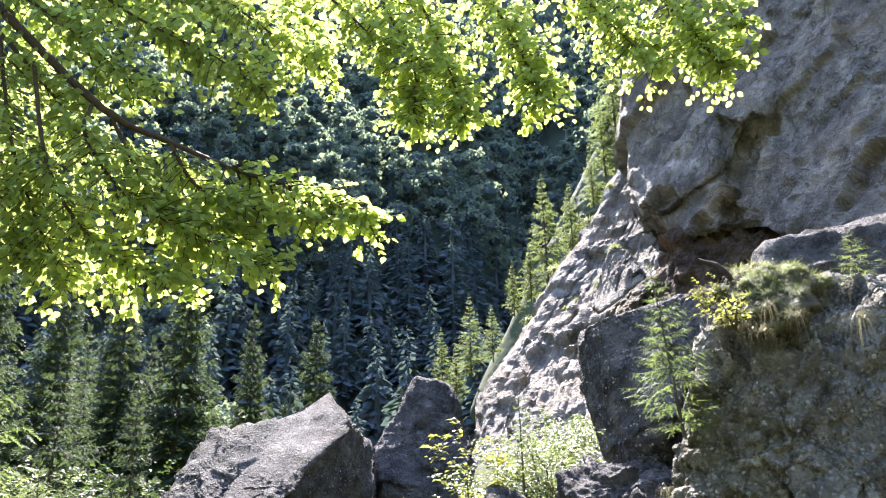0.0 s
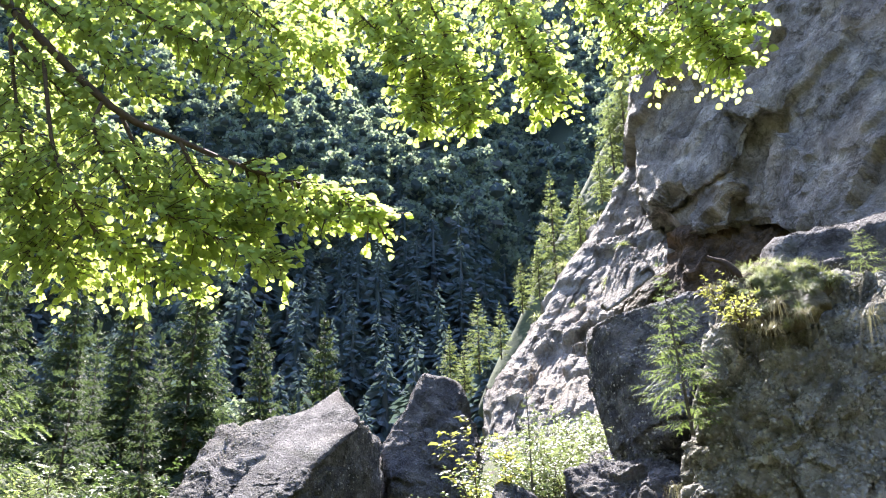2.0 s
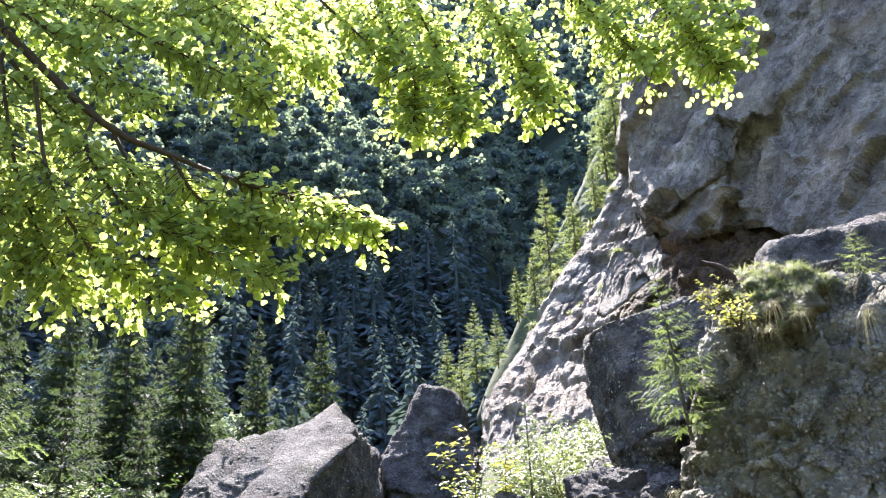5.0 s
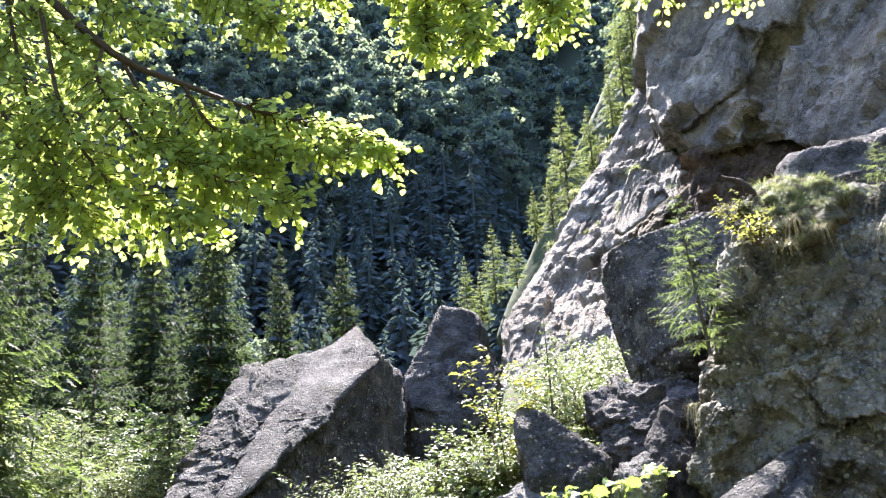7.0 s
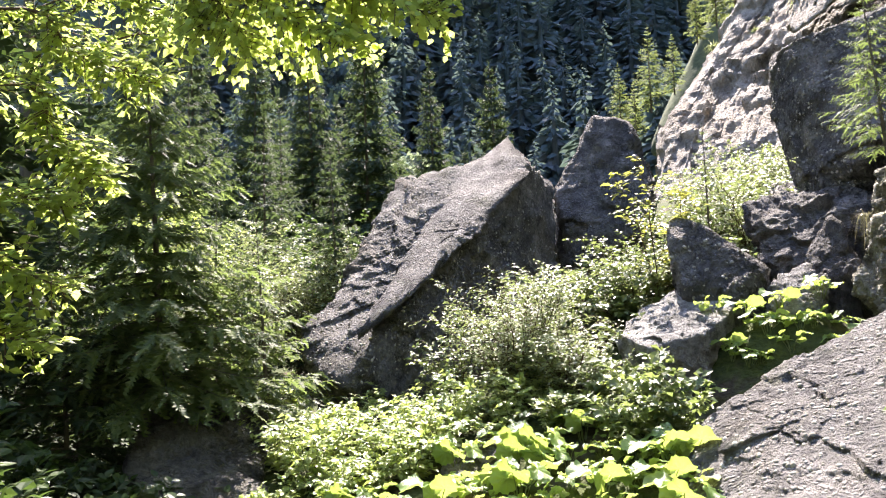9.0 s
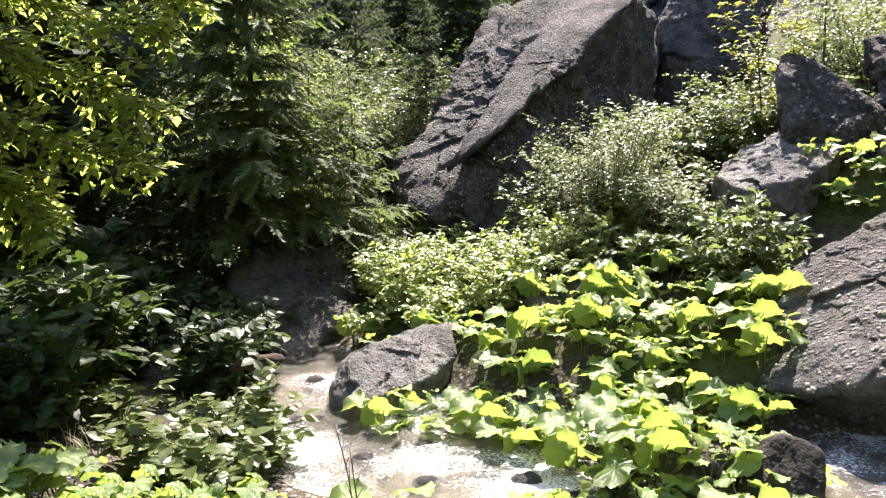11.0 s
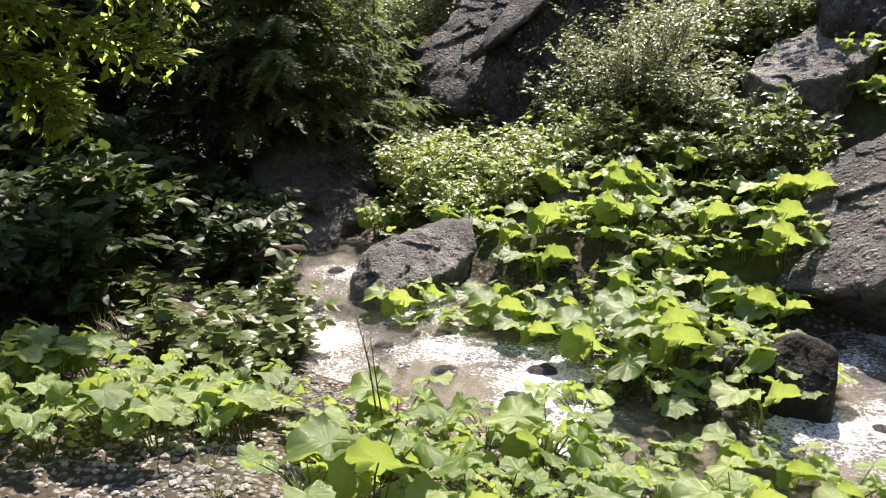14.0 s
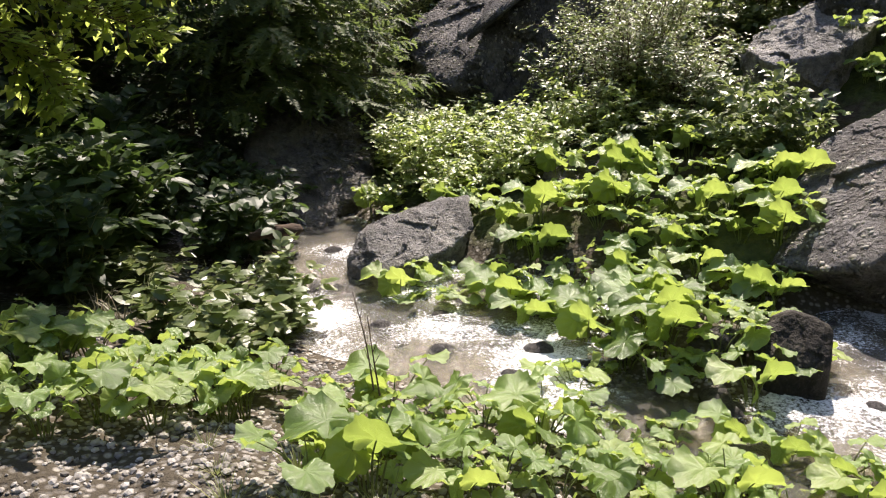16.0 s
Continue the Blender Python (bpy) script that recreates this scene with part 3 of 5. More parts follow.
tagged(turf, category="turf")
rock("slab_rock", [(2.50, 12.14, 2.26), (3.44, 11.71, 2.18), (2.39, 12.37, 4.79), (3.58, 11.66, 5.09), (4.09, 11.28, 5.02), (3.02, 10.89, 2.96), (2.61, 11.51, 2.88), (2.29, 13.00, 4.63), (2.28, 13.00, 4.07), (2.56, 12.34, 2.97), (2.86, 15.23, 5.42), (5.86, 14.35, 6.09), (4.22, 13.87, 3.20)],
     "tilted dark grey slab leaning against the slope", skirt=None, pebbles=2200, rough=0.016, seed=4, level=7, grain=1.6, sharp=120)
rock("ridge_rock", [(5.13, 12.38, 6.05), (5.77, 11.65, 6.18), (6.74, 11.12, 6.33), (7.66, 10.5, 6.36), (6.6, 9.78, 3.88), (4.76, 11.67, 4.73),
                 (6.79, 15.58, 7.06), (10.55, 14.59, 7.8), (8.95, 13.26, 4.67), (5.98, 14.84, 5.13)],
     "rounded sunlit grey rock ridge above the boulder", rough=0.03, seed=5, strata=0.3)
rock("broken_rock", [(1.67, 11.48, 2.49), (2.08, 11.82, 2.78), (2.87, 11.24, 2.73), (2.98, 10.59, 2.41), (2.16, 10.48, 1.76), (1.61, 10.68, 1.77),
                 (2.75, 10.44, 1.72), (2.32, 13.3, 2.73), (3.61, 13.01, 2.59), (1.79, 11.87, 1.51)],
     "cracked pale grey rock at the boulder's foot", rough=0.05, seed=6, level=6)
rock("foot_rock", [(2.02, 10, 1.76), (2.3, 10.14, 2.18), (2.45, 10, 2.1), (2.5, 9.58, 1.59), (2.03, 9.69, 1.49), (2.59, 11, 2.15), (2.77, 10.65, 1.44)],
     "small upright grey rock at the boulder's foot", rough=0.05, seed=7, level=5)
rock("pointed_rock", [(0.54, 10.39, 2.36), (0.80, 10.17, 2.28), (1.21, 9.93, 1.95), (1.54, 9.68, 1.64), (1.16, 9.43, 1.44), (0.63, 9.58, 1.52), (0.52, 9.89, 1.89), (0.69, 11.78, 2.34), (1.77, 11.26, 1.66)],
     "dark pointed wedge of grey rock among bushes", pebbles=350, rough=0.025, seed=8, sharp=80)
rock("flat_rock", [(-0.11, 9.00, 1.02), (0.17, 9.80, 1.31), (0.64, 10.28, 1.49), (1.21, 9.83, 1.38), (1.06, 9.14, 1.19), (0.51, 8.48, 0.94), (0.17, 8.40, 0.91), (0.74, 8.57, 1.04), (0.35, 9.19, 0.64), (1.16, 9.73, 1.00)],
     "flat-topped rock, paled by sunlight put into its colour", ROCK_SUN_PALED, rough=0.03, seed=9, sharp=70)
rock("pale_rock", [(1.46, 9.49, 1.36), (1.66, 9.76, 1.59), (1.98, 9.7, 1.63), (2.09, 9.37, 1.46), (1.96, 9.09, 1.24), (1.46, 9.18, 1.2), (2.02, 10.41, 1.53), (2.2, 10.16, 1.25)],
     "small rock in the undergrowth, paled by sunlight put into its colour", ROCK_SUN_PALED, level=5, rough=0.05, seed=10)
rock("streamside_boulder", [(0.04, 6.3, -0.24), (0.08, 6, -0.31), (0.7, 5.46, -0.09), (1.36, 5.23, 0.21), (0.63, 7.17, 0.52), (1.26, 7.49, 0.77),
                 (1.5, 7.55, 0.86), (2.57, 7.89, 1.43), (3.41, 8.11, 1.75), (2.56, 6.41, 0.54), (0.47, 6.98, -1.06), (1.48, 6.64, -1.26), (0.7, 8.97, -0.95), (2.41, 9.29, -0.79)],
     "big sloping grey boulder overhanging the stream", skirt=None, sharp=60, level=7, rough=0.02, grain=1.6, seed=11, pebbles=1600)
rock("dark_stone", [(0.09, 4.5, -0.34), (0.17, 4.6, -0.19), (0.33, 4.59, -0.08), (0.53, 4.48, -0.1), (0.54, 4.34, -0.26), (0.39, 4.32, -0.32), (0.14, 4.38, -0.36),
                 (0.36, 5.09, -0.29), (0.59, 4.97, -0.54), (0.16, 5, -0.58)],
     "dark wet mossy stone standing in the stream", ROCK_WET, level=6, rough=0.02, chip=(0.8, 0.05), seed=12)
rock("bank_rock", [(-2.22, 6.53, -0.08), (-2.51, 6.32, -0.11), (-2.79, 5.54, -0.20), (-2.84, 5.28, -0.42), (-2.50, 5.12, -0.38), (-2.14, 5.71, -0.33), (-2.08, 6.05, -0.28), (-2.60, 7.35, -0.41), (-3.16, 6.47, -0.41)],
     "low pale brownish rock shelf at the water's edge", ROCK_SUN_PALED, level=6, rough=0.03, sharp=40, seed=13)
rock("bank_stone", [(-1.77, 7.19, -0.02), (-1.61, 7.53, 0.07), (-1.32, 7.69, 0.13), (-1.08, 7.42, 0.07), (-1.05, 7.12, -0.06), (-1.62, 7.02, -0.11), (-1.56, 8.46, -0.1), (-1.23, 8.31, -0.29)],
     "grey-brown stone half hidden in herbs", level=5, rough=0.04, seed=14)
rock("shaded_rock", [(-5.03, 7.71, 0.38), (-4.73, 8.35, 0.43), (-4.12, 8.67, 0.46), (-3.79, 8.16, 0.09), (-3.43, 7.23, -0.26), (-4.42, 6.67, -0.25), (-4.91, 7.06, 0.04), (-3.67, 6.31, -0.55),
                 (-6.47, 10.11, 0.04), (-5.19, 10.82, 0.11), (-5.01, 10.35, -0.84), (-6.45, 9.52, -0.75)],
     "big dark shaded rock below the young spruces", ROCK, level=6, rough=0.035, seed=15)


# ---- cliff: several blocks of one wall ----
cliff = thing("cliff", pose(12, 26, 5), "tall overhanging grey limestone conglomerate cliff with brown stained undercut", "cliff", kind="structure")


def cliff_block(name, corners, label="", material=ROCK_CLIFF, **kw):
    v, f = rock_arrays(corners, **{'broken': (110, 1500), 'chip': (0.6, 0.2), 'stretch': (0.45, 0.35, 0.8), **kw})
    SURFACES.append(BVHTree.FromPolygons(v.tolist(), f.tolist()))
    ob = piece(name, mesh_from(name, v - np.array((12, 26, 5)), f, material, True), cliff, label)
    return ob


def bearing_points(az, el, d):
    """Points at bearings, heights of sight and level distances from the viewpoint."""
    a = np.radians(az)
    return np.stack([d * np.sin(a), d * np.cos(a), 1.65 + d * np.tan(np.radians(el))], -1)


def fractured(p, seed, big, small, ridge=0.1, crack=0.3):
    """Relief of broken rock at the points p, in metres: leaning blocks at two sizes, cracks and grit."""
    shift = seed * 3.71
    warp = np.stack([fbm(p * 0.5 + shift + 5 * k, 3) for k in range(3)], -1)
    out = 0.0
    for cell, amp, k in ((big[0], big[1], 0), (small[0], small[1], 40), (0.45, 0.035, 70)):
        q = (p + cell * 0.3 * warp) / cell
        count = int(min(3000, max(60, 1.3 * np.prod(np.sort(np.ptp(q, axis=0))[1:]))))
        out = out + amp * chips(q, count, seed + k, 0.9)
    out = out + ridge * (0.5 - np.abs(fbm(p * 1.1 + shift, 4))) + 0.035 * fbm(p * 4.2 + shift, 3, 0.6)
    seam = np.abs(gnoise(p * (0.16, 0.16, 0.42) + 0.5 * warp + shift))
    split = np.abs(gnoise(p * 0.55 + 0.6 * warp + shift + 9))
    return out + crack * (smooth(0.05, 0.0, seam) + 0.5 * smooth(0.045, 0.0, split))


def cliff_sheet(name, az, el, d, material, label="", relief=()):
    """A thick face of the cliff over a grid of bearings, closed at its edges and behind."""
    rows, cols = az.shape
    p = bearing_points(az, el, d)
    n = np.cross(np.gradient(p, axis=1), np.gradient(p, axis=0))
    for _ in range(12):
        n[1:-1, 1:-1] = (n[:-2, 1:-1] + n[2:, 1:-1] + n[1:-1, :-2] + n[1:-1, 2:] + n[1:-1, 1:-1]) / 5
    n = n.reshape(-1, 3) / (np.linalg.norm(n, axis=-1).reshape(-1, 1) + 1e-9)
    deep = fractured(p.reshape(-1, 3), *relief).reshape(rows, cols)
    deep[1:-1, 1:-1] = 0.4 * deep[1:-1, 1:-1] + 0.15 * (deep[:-2, 1:-1] + deep[2:, 1:-1] + deep[1:-1, :-2] + deep[1:-1, 2:])
    v = p.reshape(-1, 3) + n * deep.reshape(-1, 1)
    i, j = np.meshgrid(np.arange(rows - 1), np.arange(cols - 1), indexing="ij")
    f = np.stack([i * cols + j, i * cols + j + 1, (i + 1) * cols + j + 1, (i + 1) * cols + j], -1).reshape(-1, 4).tolist()
    rim = [*range(cols), *(k * cols + cols - 1 for k in range(1, rows)), *((rows - 1) * cols + k for k in range(cols - 2, -1, -1)), *(k * cols for k in range(rows - 2, 0, -1))]
    out = v[rim] * (1, 1, 0) / np.linalg.norm(v[rim][:, :2], axis=1)[:, None]
    n, m = len(v), len(rim)
    f += [[rim[k], n + k, n + (k + 1) % m, rim[(k + 1) % m]] for k in range(m)] + [[n + k for k in range(m - 1, -1, -1)]]
    v = np.concatenate([v, v[rim] + 7 * out])
    SURFACES.append(BVHTree.FromPolygons(v.tolist(), f))
    return piece(name, mesh_from(name, v - np.array((12, 26, 5)), f, material), cliff, label)


def wall_foot(az):
    return np.interp(az, (14, 15.4, 16.4, 17.7, 19.7, 23.2, 26.2, 31.4, 46), (22.1, 22.0, 20.4, 18.5, 19.1, 19.0, 18.4, 17.5, 16))


def wall_edge(el):
    return np.interp(el, (16, 20.6, 22.1, 24.2, 26.5, 29.5, 32.3, 34.9, 48, 60), (15.6, 15.6, 15.3, 14.7, 14.6, 15.0, 16.3, 18.1, 25, 32))


def wall_distance(az):
    a = np.radians(az)
    return 360.4 / (17.2 * np.sin(a) + 7.4 * np.cos(a))


def main_wall():
    u, w = np.meshgrid(np.linspace(0, 1, 330) ** 1.15, np.linspace(0, 1, 230) ** 1.25)
    az = 20 + 20 * u
    for _ in range(6):
        el = wall_foot(az) + w * (54 - wall_foot(az))
        az = wall_edge(el) + u * (46 - wall_edge(el))
    d = wall_distance(az) * (1 + 0.0085 * (el - 22) - 0.004 * np.maximum(22 - el, 0))
    step = az - np.interp(el, (17, 19.7, 22.6, 25.4, 28), (20.2, 20.6, 21.6, 22.6, 24.5))
    d += 1.1 * smooth(-0.1, 0.6, step) * smooth(7.0, 1.5, step) * smooth(28.0, 24.5, el)
    slant = el - (21.0 + (az - 15.3) * 0.446)
    d += 0.6 * smooth(0.08, -0.25, slant) * smooth(23, 21.5, az)
    shelf = el - (29.5 + 0.25 * (az - 25) + 0.5 * gnoise(np.stack([az, 0 * az, 0 * az], -1).reshape(-1, 3) * 0.5).reshape(az.shape))
    d += 0.8 * smooth(-0.1, 0.2, shelf) * smooth(22, 24, az)
    d += 1.6 * smooth(0.7, 0, az - wall_edge(el)) ** 2 + 2.2 * smooth(0.55, 0, el - wall_foot(az)) ** 2
    cliff_sheet("main_wall", az, el, d, ROCK_CLIFF, relief=(22, (3.8, 0.6), (1.0, 0.14), 0.1, 0.1))


def buttress_edge(el):
    return np.interp(el, (0, 4, 8.1, 10.4, 12.6, 14.9, 18.6, 22.2, 24.3, 28.8, 31), (-1, 0.5, 2.5, 3.4, 4.9, 6.7, 9.6, 12.1, 13.8, 14.7, 15))


def lower_buttress():
    u, w = np.meshgrid(np.linspace(0, 1, 210), np.linspace(0, 1, 260))
    el = 1.0 + 28.5 * w
    left = buttress_edge(el)
    right = np.interp(el, (0, 6.2, 10.6, 13.7, 16.3, 17.9, 20.3, 22.3, 24, 31), (10, 11, 12.6, 13.6, 15.6, 17.6, 18.4, 18.8, 17.5, 16.2))
    az = left + (right - left) * u
    across = (az - left).ravel()
    d = 19.5 + 0.95 * (el - 5) + 0.3 * (12 - az)
    q = np.stack([across * 0.75 + 0.25 * fbm(bearing_points(az, el, d).reshape(-1, 3) * 0.35, 2), el.ravel() * 0.1, 0 * across], -1)
    d += (1.0 * np.abs(gnoise(q)) + 0.5 * np.abs(gnoise(q * 2.3 + 4))).reshape(az.shape) * -0.8
    d += 1.6 * smooth(0.6, 0, az - left) ** 2
    cliff_sheet("lower_buttress", az, el, d, ROCK_CLIFF, relief=(21, (3.0, 0.42), (0.8, 0.09), 0.05, 0.07))


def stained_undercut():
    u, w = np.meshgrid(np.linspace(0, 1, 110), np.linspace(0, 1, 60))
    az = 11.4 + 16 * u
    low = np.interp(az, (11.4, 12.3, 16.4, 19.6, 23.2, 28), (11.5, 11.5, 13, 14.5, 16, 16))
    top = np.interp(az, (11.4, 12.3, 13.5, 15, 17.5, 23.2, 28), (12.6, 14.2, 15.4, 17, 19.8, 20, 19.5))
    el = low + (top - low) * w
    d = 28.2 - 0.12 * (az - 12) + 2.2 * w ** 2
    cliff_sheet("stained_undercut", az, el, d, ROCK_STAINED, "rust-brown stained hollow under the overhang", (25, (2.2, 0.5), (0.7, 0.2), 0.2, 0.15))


main_wall()
lower_buttress()
stained_undercut()
cliff_block("ledge_lip", [(4.73, 24.14, 8.41), (5.62, 24.98, 10.65), (6.14, 24.44, 10.44), (6.16, 22.78, 8.85), (5.9, 22.64, 8.64), (4.83, 23.51, 7.96), (6.65, 28.23, 11.59), (7.56, 28, 10.83), (5.67, 27.42, 9.42)],
            level=6, rough=0.04, seed=24)
cliff_block("wooded_shoulder", [(1.5, 45.99, 8.6), (2.6, 45.94, 10.6), (4.39, 46.79, 14.33), (6.81, 49.53, 18.04), (10.11, 51.01, 24.21), (12.26, 52.59, 29.6), (15.17, 53.91, 32.9), (1.22, 43.98, 7.38), (6, 39.55, 6.69),
             (5.73, 65.75, 15.63), (18.18, 67.6, 37.82), (20.3, 56.46, 23.62), (15.63, 47.49, 9.47)], level=6, rough=0.03, seed=26, strata=0.3, material=MOSSY)


# ---- conifers ----
def conifer_arrays(height, reach, rows, per_row, twigs, droop, bare=0.08, thick=0.012, rise=0.25, seed=0, clump=0.34, gap=0.0, twig=COMB):
    """Trunk and foliage of a conifer: rows of limbs with side twigs, ragged and drooping."""
    r = np.random.default_rng(seed)
    lean = r.normal(0, 0.012, 2) * height
    hs = np.linspace(0, 1, 14)
    trunk = tube(np.stack([lean[0] * hs ** 2, lean[1] * hs ** 2, hs * height], 1), thick * height * (1 - hs * 0.93), 7)
    wood, places, dirs, ups, sizes = [trunk], [], [], [], []
    for i in range(rows):
        t = bare + (1 - bare) * (i + r.uniform(-0.3, 0.3)) / rows
        t = min(max(t, bare), 0.995)
        long = reach * ((1 - t) ** 0.95 * (0.55 + 0.45 * min(1, (t - bare) / 0.15 + 0.3))) + 0.03 * reach
        for j in range(per_row):
            if r.random() < gap:
                continue
            a = (j + r.uniform(-0.35, 0.35) + 0.5 * (i % 2)) * 2 * np.pi / per_row
            ln = long * r.uniform(0.6, 1.15)
            out = np.array([np.cos(a), np.sin(a), 0])
            base = np.array([lean[0] * t * t, lean[1] * t * t, t * height])
            u = np.linspace(0, 1, 7)
            lift = rise * (0.3 + t) * u - droop * (1.15 - t) * u ** 1.6 + 0.45 * droop * u ** 4
            path = base + out * (u * ln)[:, None] + np.array([0, 0, 1.0]) * (lift * ln)[:, None]
            wood.append(tube(path, thick * height * 0.2 * (1 - t * 0.7) * (1 - u * 0.85), 3))
            side = np.array([-out[1], out[0], 0])
            for k in range(twigs):
                s = 0.15 + 0.85 * (k + r.random()) / twigs
                p = np.array([np.interp(s, u, path[:, c]) for c in range(3)])
                sg = 1 if k % 2 else -1
                d = out * r.uniform(0.45, 0.9) + side * sg * r.uniform(0.4, 0.9) * (1 - 0.4 * s) + np.array([0, 0, r.uniform(-0.6, 0.1) - 0.45 * droop])
                places.append(p)
                dirs.append(d)
                ups.append((r.normal(0, 0.3), r.normal(0, 0.3), 1.0))
                sizes.append(clump * (0.09 * reach + 0.91 * ln) * (1.15 - 0.55 * s) * r.uniform(0.7, 1.2))
            places.append(path[-2])
            dirs.append(path[-1] - path[-3] + (0, 0, -0.001))
            ups.append((0, 0, 1.0))
            sizes.append(clump * (0.09 * reach + 0.91 * ln) * 0.6)
    for k in range(5):
        places.append((lean[0], lean[1], height * (0.985 - 0.01 * k)))
        dirs.append((r.normal(0, 0.25), r.normal(0, 0.25), 1.0))
        ups.append((1.0, 0, 0.1))
        sizes.append(0.035 * height)
    fol = scatter(twig, np.array(places), frames_from(np.array(dirs), np.array(ups)), np.array(sizes))
    return merge(wood), fol


def conifer(name, at, label, group, material, tip=None, **kw):
    wood, fol = conifer_arrays(**kw)
    ob = thing(name, at, label, "tree", group)
    piece("trunk", mesh_from("trunk", *wood, BARK, True), ob)
    piece("foliage", mesh_from("foliage", *fol, material), ob)
    return ob


def stand(x, y, turn=0.0, size=1.0, sink=0.03):
    return pose(x, y, ground_z(x, y) - sink, 0, 0, turn) @ Matrix.Diagonal((size, size, size, 1))


# tall spruces across the valley floor
def reaching(az, d, el):
    """Where a tree stands at a bearing and distance, and the height that brings its tip to the height of sight el."""
    x, y = d * math.sin(radians(az)), d * math.cos(radians(az))
    return x, y, 1.65 + d * math.tan(radians(el)) - ground_z(x, y)


x, y, h = reaching(-17.9, 40, 18.9)
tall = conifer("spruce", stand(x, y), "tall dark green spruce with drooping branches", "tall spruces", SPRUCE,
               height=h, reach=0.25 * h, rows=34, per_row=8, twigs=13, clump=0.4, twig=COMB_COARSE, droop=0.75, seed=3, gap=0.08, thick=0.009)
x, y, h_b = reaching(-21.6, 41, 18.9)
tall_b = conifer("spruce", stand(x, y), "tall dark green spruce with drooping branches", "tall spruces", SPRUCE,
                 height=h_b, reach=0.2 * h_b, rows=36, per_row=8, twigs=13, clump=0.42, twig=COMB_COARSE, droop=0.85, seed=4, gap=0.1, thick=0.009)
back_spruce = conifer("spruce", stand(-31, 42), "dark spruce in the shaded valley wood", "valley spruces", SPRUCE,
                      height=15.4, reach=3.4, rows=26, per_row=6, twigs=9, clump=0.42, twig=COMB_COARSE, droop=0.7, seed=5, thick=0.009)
for az, d, el, wide, turn, src, own in ((-13.1, 43, 15.8, 0.95, 80, tall_b, h_b), (-8.6, 43, 15.5, 0.92, 170, tall, h), (-25.8, 42, 17.6, 1.05, 110, tall, h),
                                        (-29.7, 36, 20.0, 1.0, 200, tall_b, h_b), (-11.2, 50, 9.5, 1.1, 30, tall, h), (-34, 39, 18, 1.0, 40, tall, h), (-19.7, 52, 13.5, 1.1, 250, back_spruce, 15.4),
                                        (-23.6, 52, 14.0, 1.1, 300, back_spruce, 15.4), (-15.6, 54, 11, 1.1, 20, back_spruce, 15.4)):
    x, y, hh = reaching(az, d, el)
    k = hh / own
    copy_thing(src, pose(x, y, ground_z(x, y) - 0.05, 0, 0, turn) @ Matrix.Diagonal((k * wide, k * wide, k, 1)))


# ---- leafy growth ----
def leafy(paths, twigs, twig_len, leaves, leaf_len, seed, flat=0.7, start=0.08, template=LEAF_SMALL, rise=0.1, thick=0.012, fork=0.9, tilt=0.35, sides=4, droop=0.5, face=(-0.05, -0.05, 0.95)):
    """Wood and leaves for limbs along paths: side twigs, each with leaves on both sides and at its end."""
    r = np.random.default_rng(seed)
    wood, pl, di, up, sz = [], [], [], [], []
    for path in paths:
        path = np.asarray(path)
        n = len(path)
        wood.append(tube(path, thick * (1 - 0.85 * np.linspace(0, 1, n)), sides))
        tang = np.gradient(path, axis=0)
        tang /= np.linalg.norm(tang, axis=1)[:, None] + 1e-9
        for k in range(twigs):
            s = start + (1 - start) * (k + r.random()) / twigs
            i = min(int(s * (n - 1)), n - 2)
            p = path[i] + (path[i + 1] - path[i]) * (s * (n - 1) - i)
            d = tang[i]
            rnd = r.normal(size=3)
            rnd[2] *= 1 - flat
            rnd -= d * rnd.dot(d) * 0.8
            rnd /= np.linalg.norm(rnd) + 1e-9
            td = d * (1 - fork * 0.5) + rnd * fork + np.array([0, 0, rise])
            td /= np.linalg.norm(td)
            ln = twig_len * r.uniform(0.5, 1.2) * (1.1 - 0.45 * s)
            tip = p + td * ln + np.array([0, 0, -0.12 * ln * flat])
            wood.append(tube(np.array([p, (p + tip) / 2 + (0, 0, 0.04 * ln), tip]), np.array([0.28, 0.2, 0.08]) * thick, 3))
            side = np.cross(td, (0, 0, 1.0))
            side /= np.linalg.norm(side) + 1e-9
            u = (np.arange(leaves) + r.uniform(0.2, 0.9, leaves)) / leaves
            sg = np.where(np.arange(leaves) % 2, 1.0, -1.0)
            ld = td * r.uniform(0.3, 0.9, (leaves, 1)) + side * (sg * r.uniform(0.4, 1.0, leaves))[:, None] + np.array([0, 0, 1]) * r.uniform(-droop, 0.15, (leaves, 1))
            pl.append(p + (tip - p) * u[:, None] + r.normal(0, 0.012 * twig_len / 0.3, (leaves, 3)))
            di.append(ld)
            up.append(np.array(face) + r.normal(0, tilt, (leaves, 3)))
            sz.append(leaf_len * r.uniform(0.6, 1.2, leaves))
    fol = scatter(template, np.concatenate(pl), frames_from(np.concatenate(di), np.concatenate(up)), np.concatenate(sz))
    quads = merge(wood)
    return quads, fol


LEAF_BROAD = leaf_shape(0.78, 0.12)


def bush_paths(height, spread, stems, seed, arch=0.5):
    r = np.random.default_rng(seed)
    out = []
    for k in range(stems):
        a = 2 * np.pi * (k + r.uniform(-0.4, 0.4)) / stems
        reach, h = spread * r.uniform(0.15, 1.0), height * r.uniform(0.55, 1.0)
        u = np.linspace(0, 1, 9)[:, None]
        o = np.array([np.cos(a), np.sin(a), 0])
        p = o * reach * (u ** 1.4) + np.array([0, 0, 1.0]) * h * (u - arch * 0.25 * u ** 3 * reach / max(spread, 0.01)) + o * 0.06 * height * r.random()
        out.append(p + r.normal(0, 0.02 * height, (9, 3)) * u)
    return out


